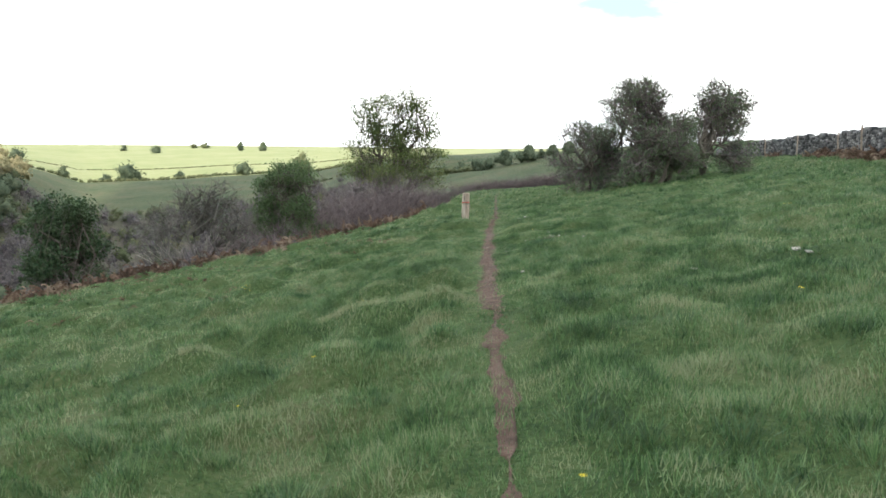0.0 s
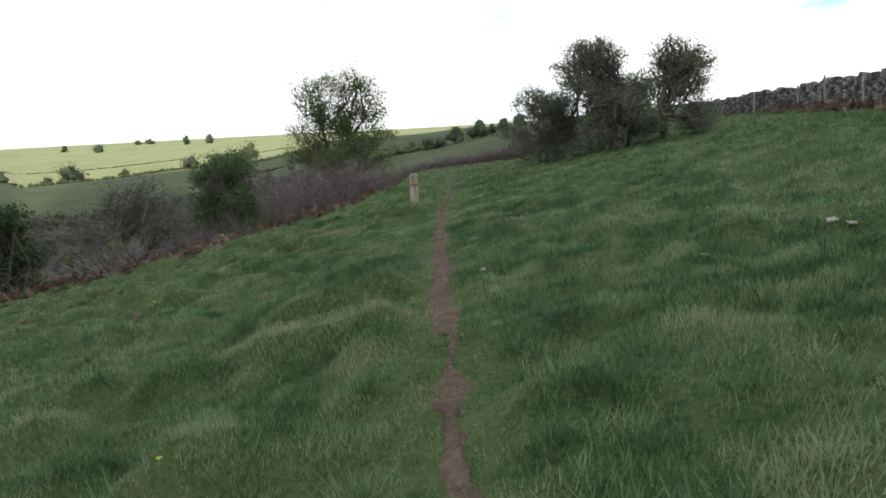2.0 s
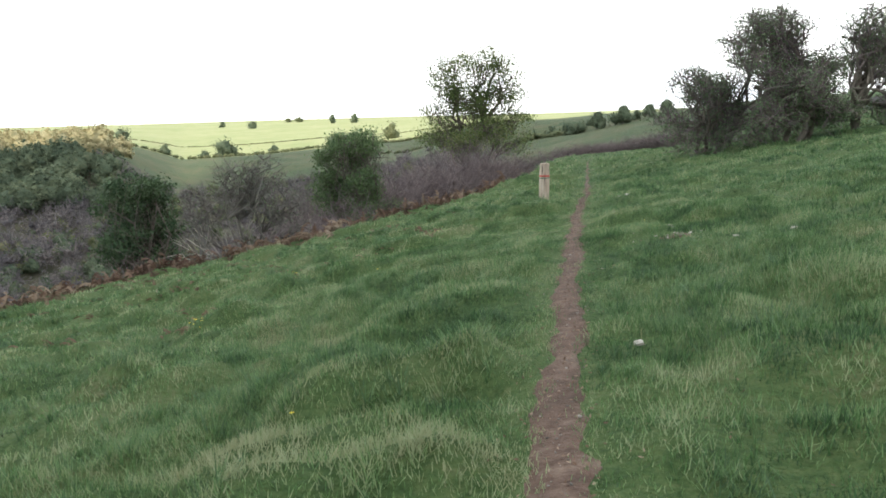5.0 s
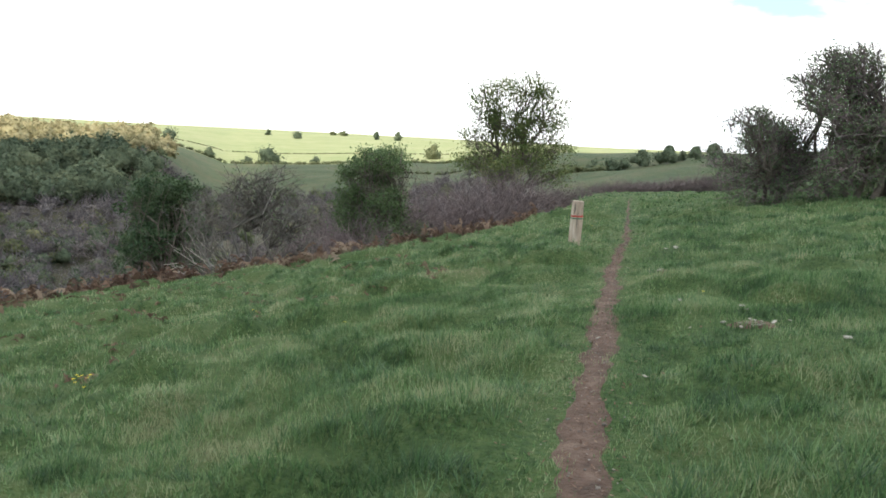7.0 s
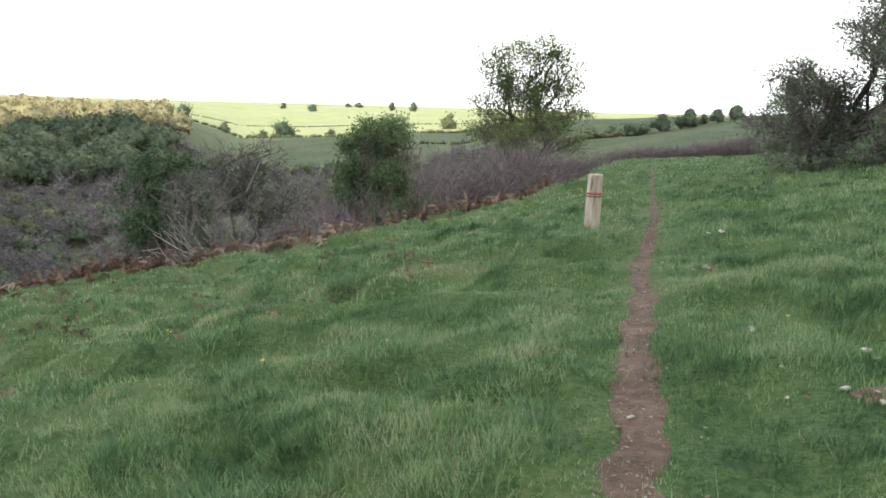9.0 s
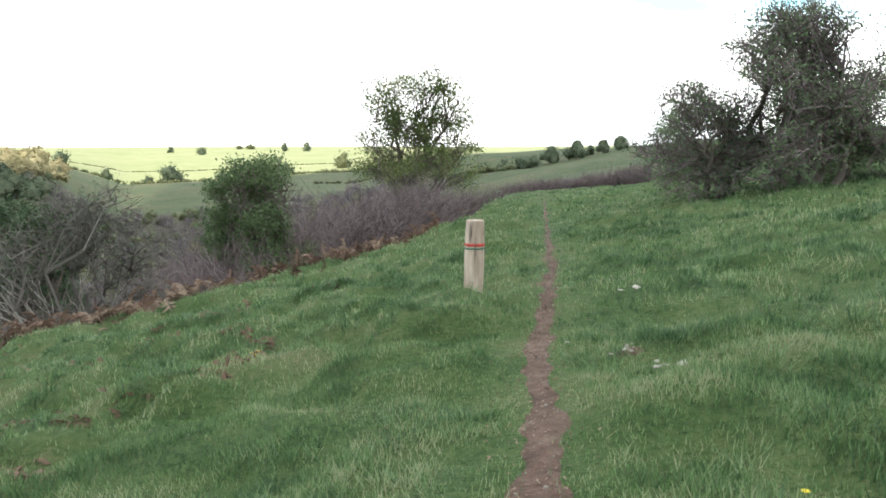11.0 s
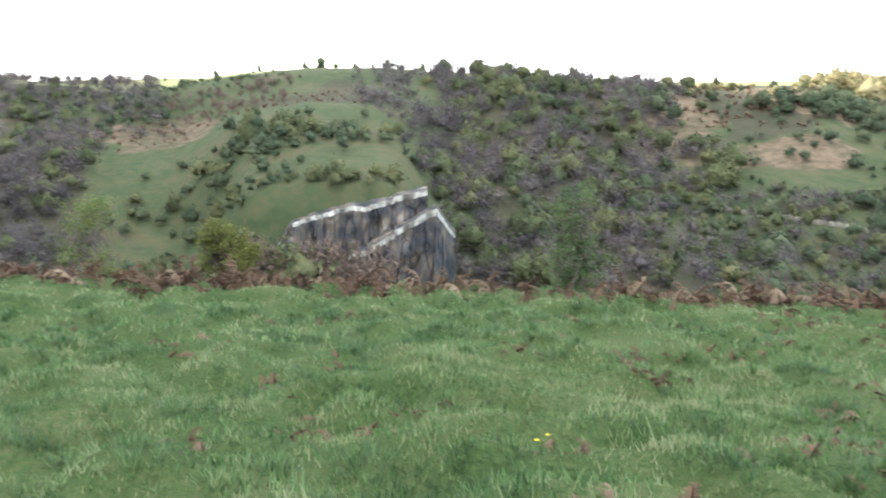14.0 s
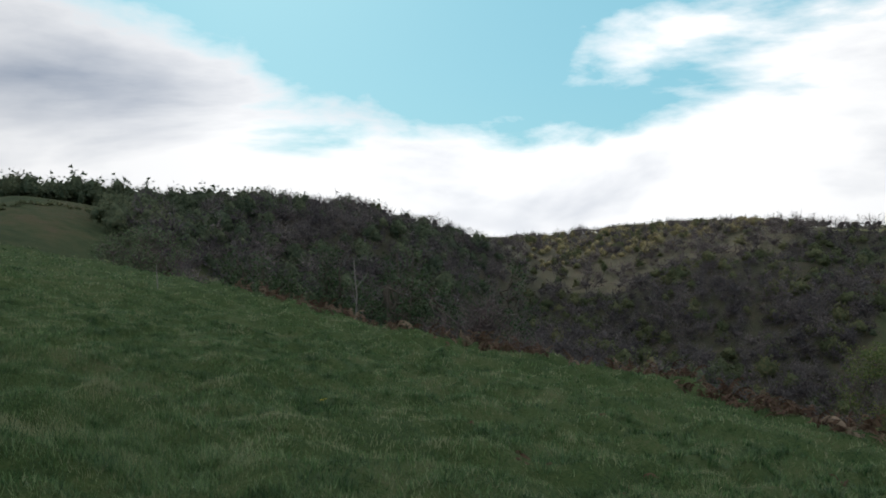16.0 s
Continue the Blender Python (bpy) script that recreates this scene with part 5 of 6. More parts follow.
# ---- far stone wall on the valley side ----
def far_wall(label, pts, h):
    e = thing("far_wall", label, "wall")
    rng = np.random.default_rng(97)
    vs, fs, base = [], [], 0
    box = np.array([[-1, -1, 0], [1, -1, 0], [1, 1, 0], [-1, 1, 0], [-1, -1, 1], [1, -1, 1], [1, 1, 1], [-1, 1, 1]], float)
    bf = np.array([[0, 1, 5, 4], [1, 2, 6, 5], [2, 3, 7, 6], [3, 0, 4, 7], [4, 5, 6, 7]])
    t = np.linspace(0, 1, len(pts))
    for u in np.linspace(0, 1, 130):
        az, d = np.interp(u, t, [p[0] for p in pts]), np.interp(u, t, [p[1] for p in pts])
        x, y = place(az, d)
        z = float(height(x, y, False))
        v = box * [0.5, 0.4, h * rng.uniform(0.85, 1.15)] * (1 + rng.normal(size=(8, 3)) * 0.08) + [float(x), float(y), z - 0.3]
        vs.append(v)
        fs.append(bf + base)
        base += 8
    part("stonework", mesh_from("stonework", np.vstack(vs), np.vstack(fs), M["stone"]), e)


far_wall("pale stone field wall along the valley side", [(60, 216), (55, 213), (50, 208), (44.5, 203)], 1.2)


# ---- dry stone wall and posts on the right-hand ridge ----
WALL = [(14.5, 19), (17.6, 28), (23.0, 44), (25.5, 60), (28.5, 80)]


def wall_xy(s):
    return np.interp(s, [19, 28, 44, 60, 80], [p[0] for p in WALL]), s


def stone_mesh(rng, name, mat):
    bm = bmesh.new()
    bmesh.ops.create_cube(bm, size=1)
    bmesh.ops.subdivide_edges(bm, edges=bm.edges, cuts=1, use_grid_fill=True)
    for v in bm.verts:
        k = 1 - 0.16 * (v.co.length / 0.866) ** 2
        v.co = v.co * k + Vector(rng.normal(size=3) * 0.045)
    me = bpy.data.meshes.new(name)
    bm.to_mesh(me)
    bm.free()
    me.materials.append(mat)
    return me


def build_wall():
    rng = np.random.default_rng(100)
    e = thing("dry_stone_wall", "grey limestone dry stone wall along the ridge", "wall", kind="structure")
    # core: a hollow sheet behind the stones, darker than they are
    ss = np.arange(19, 80, 0.5)
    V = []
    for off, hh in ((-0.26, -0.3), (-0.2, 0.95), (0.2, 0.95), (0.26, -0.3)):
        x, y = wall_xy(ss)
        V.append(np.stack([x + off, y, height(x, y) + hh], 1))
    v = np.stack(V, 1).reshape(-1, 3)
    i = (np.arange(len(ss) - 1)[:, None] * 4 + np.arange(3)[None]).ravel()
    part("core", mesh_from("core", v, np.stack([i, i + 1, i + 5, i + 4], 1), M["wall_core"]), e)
    kinds = [stone_mesh(rng, "stone", M["wall_stone"]) for _ in range(8)]
    far_v, far_f, base, near = [], [], 0, 0
    for course in range(8):
        s = 19.0
        while s < 66:
            ln = rng.uniform(0.16, 0.42)
            x, y = wall_xy(s + ln / 2)
            hh = rng.uniform(0.11, 0.18) if course < 7 else rng.uniform(0.14, 0.30)
            z = zat(x, y) + 0.05 + course * 0.14 + hh / 2
            m = pose(float(x) - 0.16 + rng.normal() * 0.03, y, z, rng.normal() * 5, rng.normal() * 6, -18 + rng.normal() * 8) @ Matrix.Diagonal((rng.uniform(0.24, 0.4), ln * 1.02, hh * 1.05, 1))
            me = kinds[rng.integers(8)]
            if 27.5 < s < 32.5 and near < 300:
                ob = part("stone", me, e)
                ob.matrix_basis = m
                near += 1
            else:
                co = np.empty(len(me.vertices) * 3, np.float32)
                me.vertices.foreach_get("co", co)
                mm = np.array(m)
                far_v.append(co.reshape(-1, 3) @ mm[:3, :3].T + mm[:3, 3])
                fc = np.array([p.vertices[:] for p in me.polygons])
                far_f.append(fc + base)
                base += len(me.vertices)
            s += ln
    ob = part("stones", mesh_from("stones", np.vstack(far_v), np.vstack(far_f), M["wall_stone_far"]), e)
    ob["kind"] = "stuff"
    for s in (26, 30.6, 36.5, 43, 51, 59):
        x, y = wall_xy(s)
        p = thing("fence_post", "thin pale weathered fence post beside the wall", "post", "fence posts by the wall", at=(float(x) - 0.6, s, zat(x - 0.6, s)))
        r2 = np.random.default_rng(int(s))
        v, f = tubes(limb(r2, (0, 0, -0.3), (r2.normal() * 0.06, r2.normal() * 0.06, 1.42), 0.05, 0.045, 4, 0.03)[1], 8)
        part("stake", mesh_from("stake", v, f, M["post_wood"], flat=False), p)


# ---- marker post ----
def build_post():
    x, y = 0.70, 23.63
    z0 = zat(x, y)
    top = -1.43 - z0
    e = thing("marker_post", "weathered round timber marker post with red and green bands", "post", at=(x, y, z0))
    rng = np.random.default_rng(110)
    sides, rings = 28, 22
    a = np.arange(sides) * 2 * np.pi / sides
    groove = 0.006 * rng.normal(size=sides)
    hs = np.concatenate([np.linspace(-0.25, top - 0.012, rings), [top]])

    def ring(h, extra=0.0, k=1.0):
        r = (0.112 + 0.006 * np.sin(h * 5) + groove + 0.003 * np.sin(a * 3 + h * 6) + extra) * k
        lean = 0.03 * h
        return np.stack([np.cos(a) * r + lean, np.sin(a) * r, np.full(sides, h)], 1)

    V = [ring(h, k=0.94 if i == len(hs) - 1 else 1.0) for i, h in enumerate(hs)]
    v = np.vstack(V + [np.array([[0.03 * top, 0, top - 0.006]])])
    k = np.arange(sides)
    f = []
    for i in range(len(hs) - 1):
        f.append(np.stack([i * sides + k, i * sides + (k + 1) % sides, (i + 1) * sides + (k + 1) % sides, (i + 1) * sides + k], 1))
    bm = bmesh.new()
    bv = [bm.verts.new(c) for c in v]
    for q in np.vstack(f):
        bm.faces.new([bv[i] for i in q])
    o = (len(hs) - 1) * sides
    for i in range(sides):
        bm.faces.new([bv[o + i], bv[o + (i + 1) % sides], bv[-1]])
    for fc in bm.faces:
        fc.smooth = False
    part_bm("log", bm, M["post_wood"], e)
    for nm, lo, hi, m, lb in (("red_band", top - 0.300, top - 0.268, "red", "painted red band"), ("green_band", top - 0.338, top - 0.318, "green", "painted dark green band")):
        b1, b2 = ring(lo, 0.003), ring(hi, 0.003)
        v = np.vstack([ring(lo, -0.01), b1, b2, ring(hi, -0.01)])
        f = np.vstack([np.stack([i * sides + k, i * sides + (k + 1) % sides, (i + 1) * sides + (k + 1) % sides, (i + 1) * sides + k], 1) for i in range(3)])
        part(nm, mesh_from(nm, v, f, M[m]), e, lb)
    # drying cracks
    V, F, base = [], [], 0
    for i in range(9):
        an, h0, ln = rng.uniform(3.4, 6.2), rng.uniform(0.05, top - 0.5), rng.uniform(0.12, 0.4)
        if i < 4:
            h0, ln = top - 0.24, 0.2
        for sgn in (0,):
            r = 0.1165
            w = 0.006
            q = []
            for hh, ww in ((h0, 0.2), (h0 + ln * 0.5, 1.0), (h0 + ln, 0.3)):
                for dw in (-w * ww, w * ww):
                    aa = an + dw / r + 0.05 * math.sin(hh * 20)
                    q.append((math.cos(aa) * (r + 0.002) + 0.03 * hh, math.sin(aa) * (r + 0.002), hh))
            V += q
            F += [[base, base + 1, base + 3, base + 2], [base + 2, base + 3, base + 5, base + 4]]
            base += 6
    part("cracks", mesh_from("cracks", V, F, M["bark"]), e, "dark drying cracks")


build_post()


# ---- grass ----
def blades(rng, x, y, h, w, lean=0.5):
    n = len(x)
    z = height(x, y) - 0.01
    a = rng.uniform(0, 6.283, n)
    la = rng.uniform(0, 6.283, n)
    l = h * lean * rng.uniform(0.2, 1.3, n)
    dx, dy = np.cos(a) * w / 2, np.sin(a) * w / 2
    lx, ly = np.cos(la) * l, np.sin(la) * l
    b0 = np.stack([x - dx, y - dy, z], 1)
    b1 = np.stack([x + dx, y + dy, z], 1)
    hh = z + h * rng.uniform(0.75, 1.0, n)
    t0 = np.stack([x + lx + dx * 0.25, y + ly + dy * 0.25, hh], 1)
    t1 = np.stack([x + lx - dx * 0.25, y + ly - dy * 0.25, hh], 1)
    v = np.stack([b0, b1, t0, t1], 1).reshape(-1, 3)
    return v, np.arange(4 * n).reshape(-1, 4)


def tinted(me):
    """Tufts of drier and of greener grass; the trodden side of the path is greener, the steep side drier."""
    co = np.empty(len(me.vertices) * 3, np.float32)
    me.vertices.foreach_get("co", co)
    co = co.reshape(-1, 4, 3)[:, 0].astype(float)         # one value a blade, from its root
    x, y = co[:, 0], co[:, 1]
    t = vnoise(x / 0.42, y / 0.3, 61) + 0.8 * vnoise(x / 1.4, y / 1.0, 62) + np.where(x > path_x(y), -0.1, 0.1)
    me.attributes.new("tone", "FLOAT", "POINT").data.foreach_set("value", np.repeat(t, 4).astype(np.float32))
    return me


def walk_dist(x, y):
    return np.hypot(x - np.clip(0.03 * y + 0.2, 0, 1), y - np.clip(y, 0, 18.6))


def on_pasture(x, y):
    az, pd = polar(x, y)
    azz = np.where(az < -90, az + 360, az)
    unseen = ((y < 1.0) & (azz > 172)) | ((azz < -40) & (y < CY) & (x > 0.8 + 0.75 * np.clip(y + 3, 0, 99)))
    return (pd < station(az, BROW) + 3) & ~unseen


def build_grass():
    rng = np.random.default_rng(120)
    vs, fs, base = [], [], 0
    lush = []

    def add(v, f):
        nonlocal base
        vs.append(v)
        fs.append(f + base)
        base += len(v)

    # short sward
    for lo, hi, dens, w, hmul in ((0.0, 3.6, 1500, 0.0075, 1.0), (3.6, 10, 330, 0.015, 1.1), (10, 20, 80, 0.03, 1.25), (20, 36, 22, 0.055, 1.4), (36, 62, 6, 0.09, 1.5)):
        x0, x1, y0, y1 = -hi, hi + 1, -hi if hi < 37 else -45, 18.6 + hi
        n = int((x1 - x0) * (y1 - y0) * dens)
        x, y = rng.uniform(x0, x1, n), rng.uniform(y0, y1, n)
        d = walk_dist(x, y)
        keep = (d >= lo) & (d < hi) & on_pasture(x, y) & (np.abs(x - path_x(y)) > path_half(y) * rng.uniform(0.1, 1.3, n) * np.where((y < 9) & (rng.uniform(0, 1, n) < 0.7), 0.0, 1.0))
        tuft = vnoise(x / 0.32, y / 0.32, 21) + 0.6 * vnoise(x / 1.3, y / 1.3, 22)
        keep &= rng.uniform(-1.0, 0.1, n) < tuft
        x, y, tuft = x[keep], y[keep], tuft[keep]
        near_path = smooth((np.abs(x - path_x(y)) - 0.1) / 0.6)
        h = (0.045 + 0.085 * np.clip(tuft + 0.3, 0, 1) * rng.uniform(0.5, 1.2, len(x))) * hmul * (0.6 + 0.4 * near_path)
        add(*blades(rng, x, y, h, w * rng.uniform(0.6, 1.4, len(x)), 0.5))
    # tussocks: blades that arch out from one root
    for lo, hi, dens, k, w, hm in ((0.0, 7, 14.5, 30, 0.007, 0.95), (7, 17, 6.5, 18, 0.012, 1.05), (17, 34, 2.4, 11, 0.024, 1.15), (34, 60, 0.8, 8, 0.045, 1.25)):
        x0, x1, y0, y1 = -hi, hi + 1, -hi if hi < 35 else -45, 18.6 + hi
        n = int((x1 - x0) * (y1 - y0) * dens)
        x, y = rng.uniform(x0, x1, n), rng.uniform(y0, y1, n)
        d = walk_dist(x, y)
        big = vnoise(x / 2.3, y / 2.3, 31) + 0.5 * vnoise(x / 0.9, y / 0.9, 32)
        keep = (d >= lo) & (d < hi) & on_pasture(x, y) & (np.abs(x - path_x(y)) > path_half(y) + 0.07) & (rng.uniform(-0.6, 0.35, n) < big)
        x, y, big = x[keep], y[keep], big[keep]
        h0 = (0.06 + 0.15 * np.clip(big + 0.3, 0, 1) * rng.uniform(0.4, 1.2, len(x))) * hm * (0.4 + 0.6 * smooth((np.abs(x - path_x(y)) - 0.1) / 0.7))
        m = len(x) * k
        cx, cy = np.repeat(x, k) + rng.normal(size=m) * 0.045 * hm, np.repeat(y, k) + rng.normal(size=m) * 0.045 * hm
        z = height(cx, cy) - 0.01
        h = np.repeat(h0, k) * rng.uniform(0.55, 1.15, m)
        a = rng.uniform(0, 6.283, m)
        out = h * rng.uniform(0.15, 1.1, m)
        ww = w * rng.uniform(0.6, 1.3, m)
        dx, dy, px, py = np.cos(a), np.sin(a), -np.sin(a) * ww / 2, np.cos(a) * ww / 2
        zt = z + h * rng.uniform(0.6, 1.0, m)
        v = np.stack([np.stack([cx - px, cy - py, z], 1), np.stack([cx + px, cy + py, z], 1),
                      np.stack([cx + dx * out + px * 0.3, cy + dy * out + py * 0.3, zt], 1), np.stack([cx + dx * out - px * 0.3, cy + dy * out - py * 0.3, zt], 1)], 1)
        rich = np.repeat(vnoise(x / 1.7 + 40, y / 1.7, 33) + 0.5 * vnoise(x / 0.7, y / 0.7, 34) > 0.02, k)
        lush.append(v[rich].reshape(-1, 3))
        add(v[~rich].reshape(-1, 3), np.arange(4 * (~rich).sum()).reshape(-1, 4))
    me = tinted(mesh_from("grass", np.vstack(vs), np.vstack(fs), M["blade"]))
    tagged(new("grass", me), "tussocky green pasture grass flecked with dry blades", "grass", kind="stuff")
    n = 7600
    x, y = rng.uniform(-17, 14, n), rng.uniform(-9, 32, n)
    big = vnoise(x / 1.9, y / 1.9, 35)
    kp = on_pasture(x, y) & (np.abs(x - path_x(y)) > 0.4) & (walk_dist(x, y) > 0.1) & (walk_dist(x, y) < 14) & (big > rng.uniform(-0.25, 0.3, n))
    x, y = x[kp], y[kp]
    k = 52
    m = len(x) * k
    rad = rng.uniform(0, 0.17, m)
    a = rng.uniform(0, 6.283, m)
    cx, cy = np.repeat(x, k) + np.cos(a) * rad, np.repeat(y, k) + np.sin(a) * rad
    z = height(cx, cy) - 0.01
    h = np.repeat(rng.uniform(0.08, 0.17, len(x)), k) * rng.uniform(0.6, 1.1, m) * (1 - rad * 1.6)
    out = h * rng.uniform(0.1, 0.8, m) + rad * 0.4
    a = a + rng.normal(size=m) * 0.5
    ww = 0.007 * rng.uniform(0.6, 1.4, m) * np.repeat(1 + walk_dist(x, y) * 0.05, k)
    dx, dy, px, py = np.cos(a), np.sin(a), -np.sin(a) * ww / 2, np.cos(a) * ww / 2
    v = np.stack([np.stack([cx - px, cy - py, z], 1), np.stack([cx + px, cy + py, z], 1),
                  np.stack([cx + dx * out + px * 0.3, cy + dy * out + py * 0.3, z + h], 1), np.stack([cx + dx * out - px * 0.3, cy + dy * out - py * 0.3, z + h], 1)], 1)
    lush.append(v.reshape(-1, 3))
    lv = np.vstack(lush)
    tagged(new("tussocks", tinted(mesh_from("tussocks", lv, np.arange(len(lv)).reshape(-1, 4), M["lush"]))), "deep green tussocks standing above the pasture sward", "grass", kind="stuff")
    n = 6500
    x, y = rng.uniform(-17, 10, n), rng.uniform(-12, 40, n)
    k = on_pasture(x, y) & (vnoise(x / 1.6, y / 1.6, 23) > rng.uniform(-0.05, 0.25, n)) & (np.abs(x - path_x(y)) > 0.3)
    x, y = x[k], y[k]
    v, f = blades(rng, x, y, rng.uniform(0.06, 0.17, len(x)), rng.uniform(0.003, 0.005, len(x)), 0.8)
    tagged(new("dry_grass", mesh_from("dry_grass", v, f, M["straw"])), "pale dry grass stems among the green turf", "grass", kind="stuff")


build_grass()


# ---- bracken ----
def frond(rng):
    """A withered frond in one piece: a narrow rachis with leaflets that droop from both sides."""
    n = 8
    V, F = [], []
    for i in range(n):
        t = i / (n - 1)
        c = np.array([0.55 * t * t, 0, t * (1 - 0.35 * t * t)])
        w = 0.012 * (1.2 - t)
        V += [c + [0, -w, 0], c + [0, w, 0]]
        if i:
            F.append([2 * i - 2, 2 * i - 1, 2 * i + 1, 2 * i])
    for i in range(2, n):
        t = i / (n - 1)
        ln = 0.36 * (1 - t) + 0.05
        for k, sgn in ((2 * i, -1), (2 * i + 1, 1)):
            c, b = V[k], V[k - 2]
            tip = c + [0.10, sgn * ln, -0.14 * rng.uniform(0, 1.6)]
            V += [tip, (c + b) / 2 + (tip - c) * 0.55 + [0.03, 0, 0.0]]
            F.append([k - 2, len(V) - 1, len(V) - 2, k])
    return np.array(V), np.array(F)


def build_bracken():
    rng = np.random.default_rng(130)
    protos = [frond(rng) for _ in range(6)]
    frond_meshes = [mesh_from("frond", v, f, M["bracken"]) for v, f in protos]

    def scatter(xy, h0, h1, name, label, kind, flat=0.25):
        vs, fs, base = [], [], 0
        for x, y in xy:
            v, f = protos[rng.integers(6)]
            s = rng.uniform(h0, h1)
            m = np.array(pose(0, 0, 0, rng.normal() * 22, rng.normal() * 22 + 45 * flat, rng.uniform(0, 360)))[:3, :3]
            vs.append(v @ m.T * s + [x, y, zat(x, y) - 0.02])
            fs.append(f + base)
            base += len(v)
        return tagged(new(name, mesh_from(name, np.vstack(vs), np.vstack(fs), M["bracken"])), label, "bracken", kind=kind)

    xy = []
    while len(xy) < 3300:
        az = rng.uniform(4, 150)
        d = float(station(az, BROW)) + rng.uniform(-1.2, 4.5) + rng.normal() * 0.5
        x, y = place(az, d)
        if vnoise(np.array([x / 2.5]), np.array([y / 2.5]), 24)[0] > rng.uniform(-0.5, 0.3):
            xy.append((float(x), float(y)))
    for _ in range(260):
        az, d = rng.uniform(149, 155), rng.uniform(48, 60)
        x, y = place(az, d)
        xy.append((float(x), float(y)))
    for _ in range(1100):
        s = rng.uniform(24, 56)
        wx = float(np.interp(s, [19, 28, 44, 60, 80], [14.5, 17.6, 23.0, 25.5, 28.5]))
        if vnoise(np.array([s / 3.0]), np.array([0.5]), 25)[0] > rng.uniform(-0.3, 0.3):
            xy.append((wx - rng.uniform(0.45, 1.5), s))
    scatter(xy, 0.35, 0.8, "bracken_belt", "russet dead bracken along the brow of the slope", "stuff")
    n = 0
    while n < 90:
        az, d = (rng.uniform(15, 75) if n % 2 else rng.uniform(15, 135)), rng.uniform(3.5, 16)
        x, y = place(az, d)
        x, y = float(x), float(y)
        if x > -1.8:
            continue
        pts = [(x + rng.normal() * 0.18, y + rng.normal() * 0.18) for _ in range(rng.integers(5, 11))]
        e = thing("bracken_clump", "small clump of withered russet bracken in the grass", "bracken", "bracken clumps in the grass", at=(x, y, zat(x, y)))
        for px, py in pts:
            s = rng.uniform(0.13, 0.27)
            ob = part("frond", frond_meshes[rng.integers(6)], e)
            ob.matrix_basis = pose(px - x, py - y, zat(px, py) - zat(x, y) - 0.01, rng.normal() * 22, rng.normal() * 18 + 40, rng.uniform(0, 360)) @ Matrix.Diagonal((s, s, s, 1))
        n += 1


build_bracken()


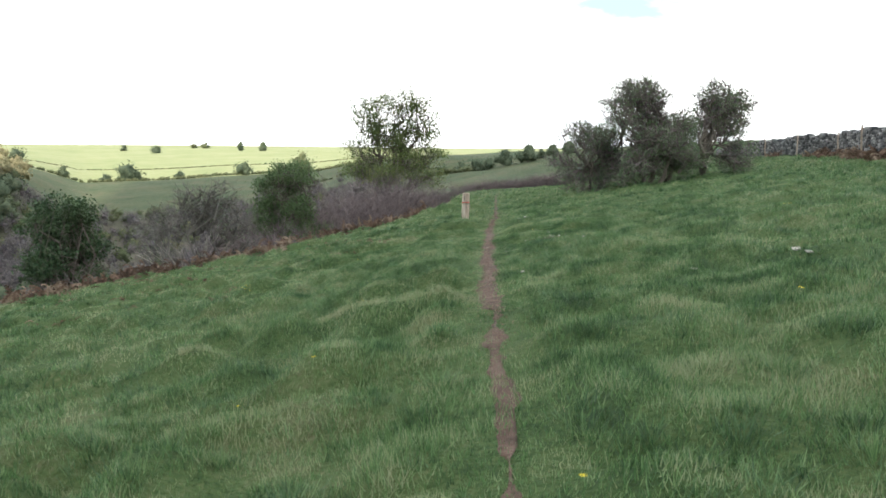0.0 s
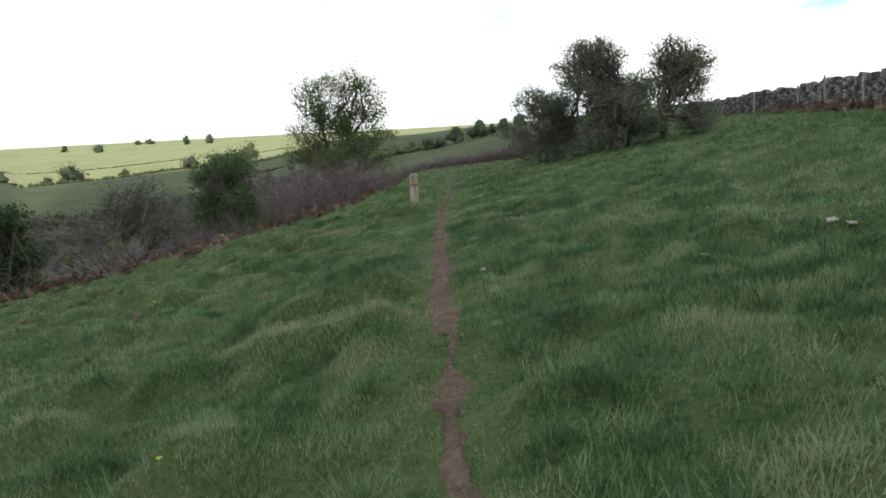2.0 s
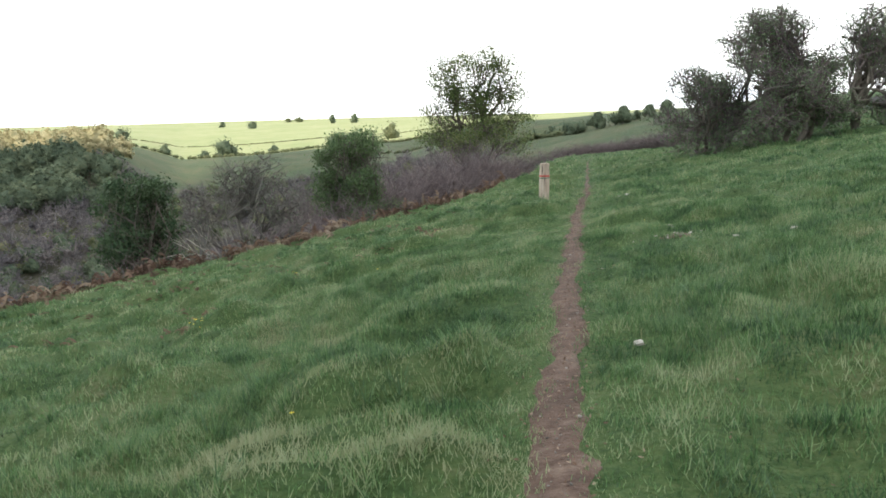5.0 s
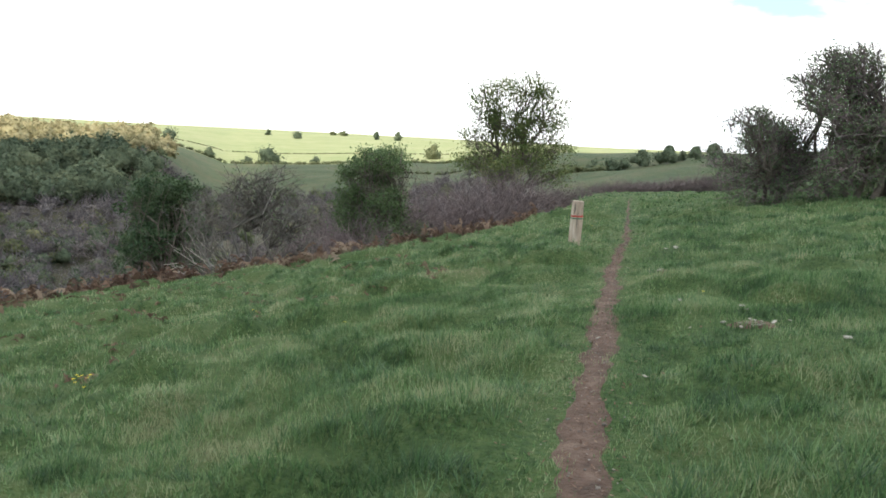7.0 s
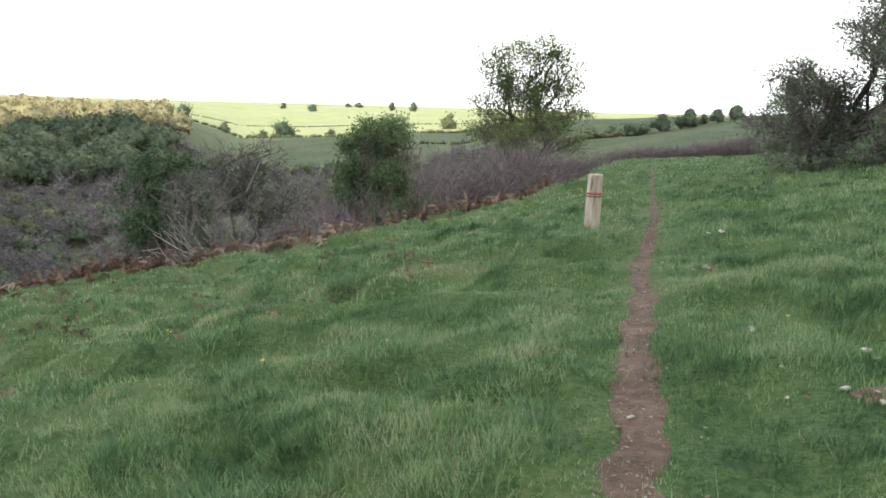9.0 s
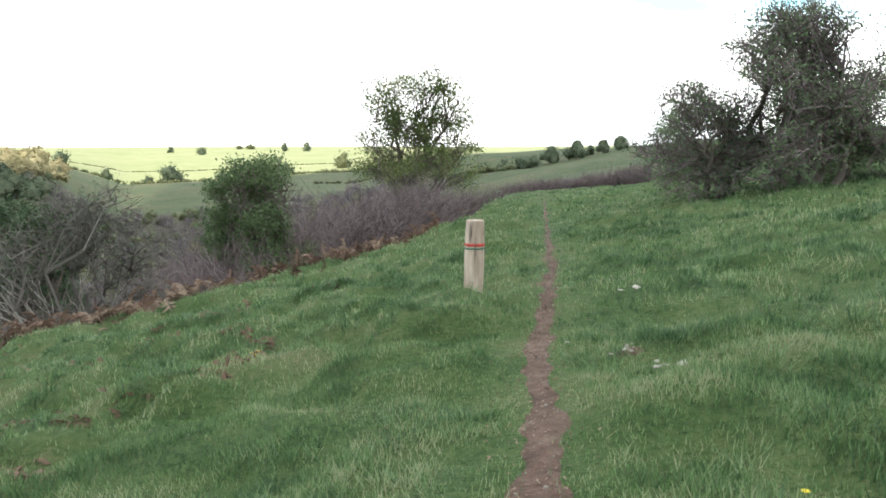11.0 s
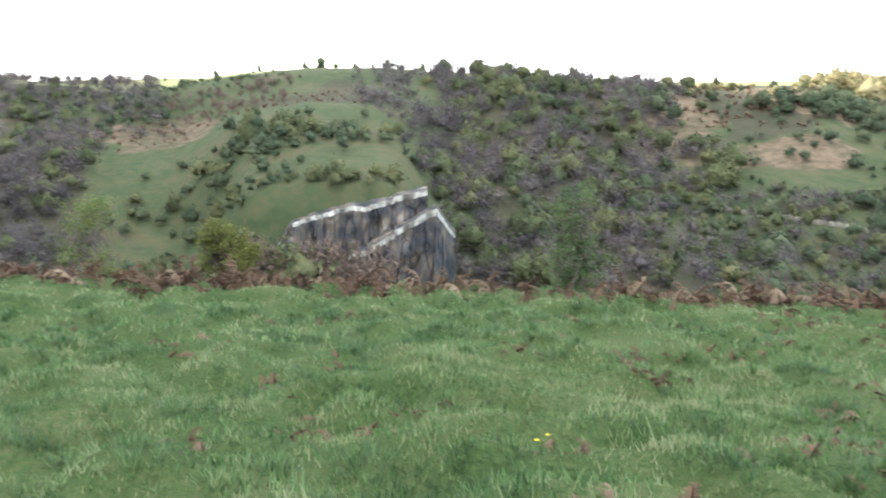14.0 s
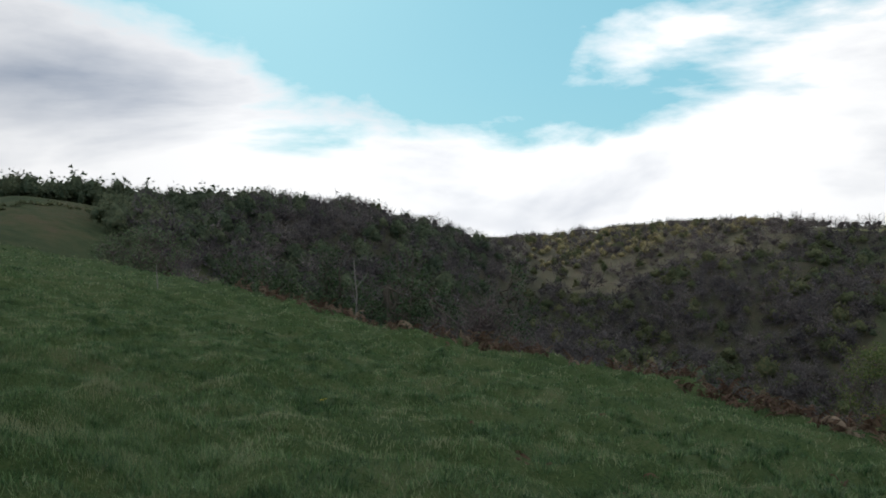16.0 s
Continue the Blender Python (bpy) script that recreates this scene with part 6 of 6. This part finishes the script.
# ---- stones, pebbles and flowers ----
def build_small():
    rng = np.random.default_rng(140)
    kinds = [stone_mesh(rng, "limestone", M["stone"]) for _ in range(6)]
    spots = [(2.16, 20.49, 0.05), (2.12, 20.29, 0.06), (2.28, 20.35, 0.05), (2.27, 20.16, 0.08), (1.57, 21.30, 0.05), (1.81, 24.04, 0.04),
             (2.49, 23.04, 0.08), (2.33, 23.10, 0.06), (2.76, 23.03, 0.03), (1.87, 17.60, 0.04), (1.65, 16.86, 0.03), (1.75, 16.72, 0.03),
             (1.81, 16.49, 0.03), (1.77, 16.14, 0.03), (2.34, 16.58, 0.05), (2.20, 20.35, 0.05), (0.95, 15.98, 0.05), (1.20, 11.29, 0.09),
             (3.49, 15.31, 0.09), (3.21, 15.55, 0.04), (1.89, 17.75, 0.04), (1.23, 14.50, 0.04), (1.88, 17.66, 0.04), (2.33, 16.73, 0.07),
             (1.68, 17.29, 0.03), (1.24, 14.46, 0.03), (4.56, 9.40, 0.09), (3.22, 9.64, 0.10), (4.52, 9.64, 0.10), (2.89, 15.49, 0.06),
             ]
    for i, (x, y, s) in enumerate(spots):
        ob = new("limestone", kinds[i % 6])
        ob.matrix_basis = pose(x, y, zat(x, y) + s * 0.03 + 0.02, rng.normal() * 10, rng.normal() * 10, rng.uniform(0, 360)) @ Matrix.Diagonal((s * rng.uniform(0.8, 1.2), s * rng.uniform(0.55, 0.9), s * 0.22, 1))
        tagged(ob, "pale flat limestone lying in the turf beside the footpath", "stone", "stones by the path")
    # pebbles trodden into the path
    vs, fs, base = [], [], 0
    src = kinds[0]
    co = np.empty(len(src.vertices) * 3, np.float32)
    src.vertices.foreach_get("co", co)
    co = co.reshape(-1, 3)
    fc = np.array([p.vertices[:] for p in src.polygons])
    for _ in range(800):
        y = rng.uniform(7.5, 34)
        hw = float(path_half(y))
        x = float(path_x(y)) + rng.normal() * hw * 0.6
        s = rng.uniform(0.004, 0.014) if rng.uniform() < 0.93 else rng.uniform(0.015, 0.026)
        m = np.array(pose(0, 0, 0, rng.uniform(0, 360), rng.uniform(0, 360), rng.uniform(0, 360)))[:3, :3]
        vs.append(co @ m.T * s * [1, 1, 0.6] + [x, y, zat(x, y) + 0.012])
        fs.append(fc + base)
        base += len(co)
    tagged(new("pebbles", mesh_from("pebbles", np.vstack(vs), np.vstack(fs), M["grit"])), "small pale stones trodden into the earth path", "stones", kind="stuff")
    # stony bare patches and withered litter beside the path
    for px, py, rx, ry, count in ((2.3, 16.1, 0.24, 0.15, 18), (2.02, 20.8, 0.12, 0.08, 9), (-1.0, 17.96, 0.12, 0.09, 7)):
        an = np.arange(18) * 2 * np.pi / 18
        ring = 1 + 0.5 * vnoise(np.cos(an) * 2 + px, np.sin(an) * 2 + py, 71)
        X = np.concatenate([[px]] + [px + np.cos(an) * rx * ring * q for q in (0.5, 1.0)])
        Y = np.concatenate([[py]] + [py + np.sin(an) * ry * ring * q for q in (0.5, 1.0)])
        Z = height(X, Y) + np.concatenate([[0.03], np.full(18, 0.028), np.full(18, -0.01)])
        k = np.arange(18)
        tri = np.vstack([np.stack([k * 0, 1 + k, 1 + (k + 1) % 18], 1), np.stack([1 + k, 19 + k, 19 + (k + 1) % 18], 1), np.stack([1 + k, 19 + (k + 1) % 18, 1 + (k + 1) % 18], 1)])
        tagged(new("bare_patch", mesh_from("bare_patch", np.stack([X, Y, Z], 1), tri, M["dirt"], flat=False)), "small scrape of bare stony earth in the turf", "bare earth", kind="structure")
        for _ in range(count):
            x, y = px + rng.normal() * rx * 0.5, py + rng.normal() * ry * 0.5
            q = rng.uniform(0.018, 0.05)
            ob = new("limestone", kinds[rng.integers(6)])
            ob.matrix_basis = pose(x, y, zat(x, y) + 0.03, rng.normal() * 12, rng.normal() * 12, rng.uniform(0, 360)) @ Matrix.Diagonal((q, q * rng.uniform(0.5, 0.9), q * 0.3, 1))
            tagged(ob, "pale broken limestone lying on bare earth", "stone", "stones by the path")
    vs, fs, base = [], [], 0
    while base < 4 * 2600:                                # dead leaves and stalk ends on the path and in the short turf
        y = rng.uniform(6.5, 30)
        x = float(path_x(y)) + rng.normal() * (0.1 if rng.uniform() < 0.6 else 0.9)
        if abs(x - float(path_x(y))) > 0.5 and vnoise(np.array([x]), np.array([y]), 72)[0] < 0.1:
            continue
        v, f = quads(rng, np.array([[x, y, zat(x, y) + 0.022]]), 0.032, np.array([[0, 0, 1.0]]), 0.5, 0.35)
        vs.append(v)
        fs.append(f + base)
        base += 4
    tagged(new("leaf_litter", mesh_from("leaf_litter", np.vstack(vs), np.vstack(fs), M["bracken"])), "brown dead leaf scraps strewn on the path and turf", "leaf litter", kind="stuff")
    x, y = -14.5, -15.2
    e = thing("stake", "thin weathered wooden stake standing in the pasture", "post", at=(x, y, zat(x, y)))
    v, f = tubes(limb(rng, (0, 0, -0.3), (0.03, 0.02, 1.15), 0.028, 0.022, 4, 0.03)[1], 8)
    part("shaft", mesh_from("shaft", v, f, M["snag"], flat=False), e)
    # ragwort and hawkbit
    flowers = [(6.29, 14.02, 0.30, 4), (-1.08, 6.25, 0.10, 1), (-1.70, 6.15, 0.10, 1), (0.65, 3.31, 0.10, 1), (3.05, 6.35, 0.10, 1), (-4.06, 15.70, 0.22, 5),
             (-4.16, 15.68, 0.20, 3), (-1.15, 10.86, 0.10, 1), (-0.44, 10.75, 0.10, 1), (-3.89, 19.56, 0.14, 2), (3.03, 6.35, 0.12, 1), (1.28, 30.70, 0.16, 2),
             (-1.63, 22.68, 0.10, 1), (-1.71, 22.76, 0.10, 1), (-1.49, 22.29, 0.10, 1), (-1.99, 17.77, 0.10, 1), (2.11, 17.66, 0.10, 1), (-6.38, 8.53, 0.12, 2),
             (-6.47, 8.42, 0.12, 2), (1.41, 30.92, 0.20, 3),
               ]
    for x, y, h, n in flowers:
        z = zat(x, y)
        e = thing("ragwort", "small yellow ragwort flowering in the grass", "flower", "yellow flowers", at=(x, y, z))
        segs, heads = [], []
        for _ in range(n):
            t = np.array([rng.normal() * 0.05 * (n > 1), rng.normal() * 0.05 * (n > 1), h * rng.uniform(0.85, 1.1)])
            segs.append(limb(rng, (0, 0, -0.02), t, 0.004, 0.002, 3, 0.1)[1])
            k = 9
            an = np.arange(k) * 6.283 / k
            r = 0.022
            for a in an:
                heads.append([t, t + [math.cos(a - 0.2) * r * 0.7, math.sin(a - 0.2) * r * 0.7, 0.006], t + [math.cos(a) * r, math.sin(a) * r, 0.004], t + [math.cos(a + 0.2) * r * 0.7, math.sin(a + 0.2) * r * 0.7, 0.006]])
        v, f = tubes(np.vstack(segs), 4)
        part("stem", mesh_from("stem", v, f, M["blade"]), e)
        v = np.array(heads).reshape(-1, 3)
        part("flower_head", mesh_from("flower_head", v, np.arange(len(v)).reshape(-1, 4), M["petal"]), e, "yellow petals")


build_small()
build_wall()
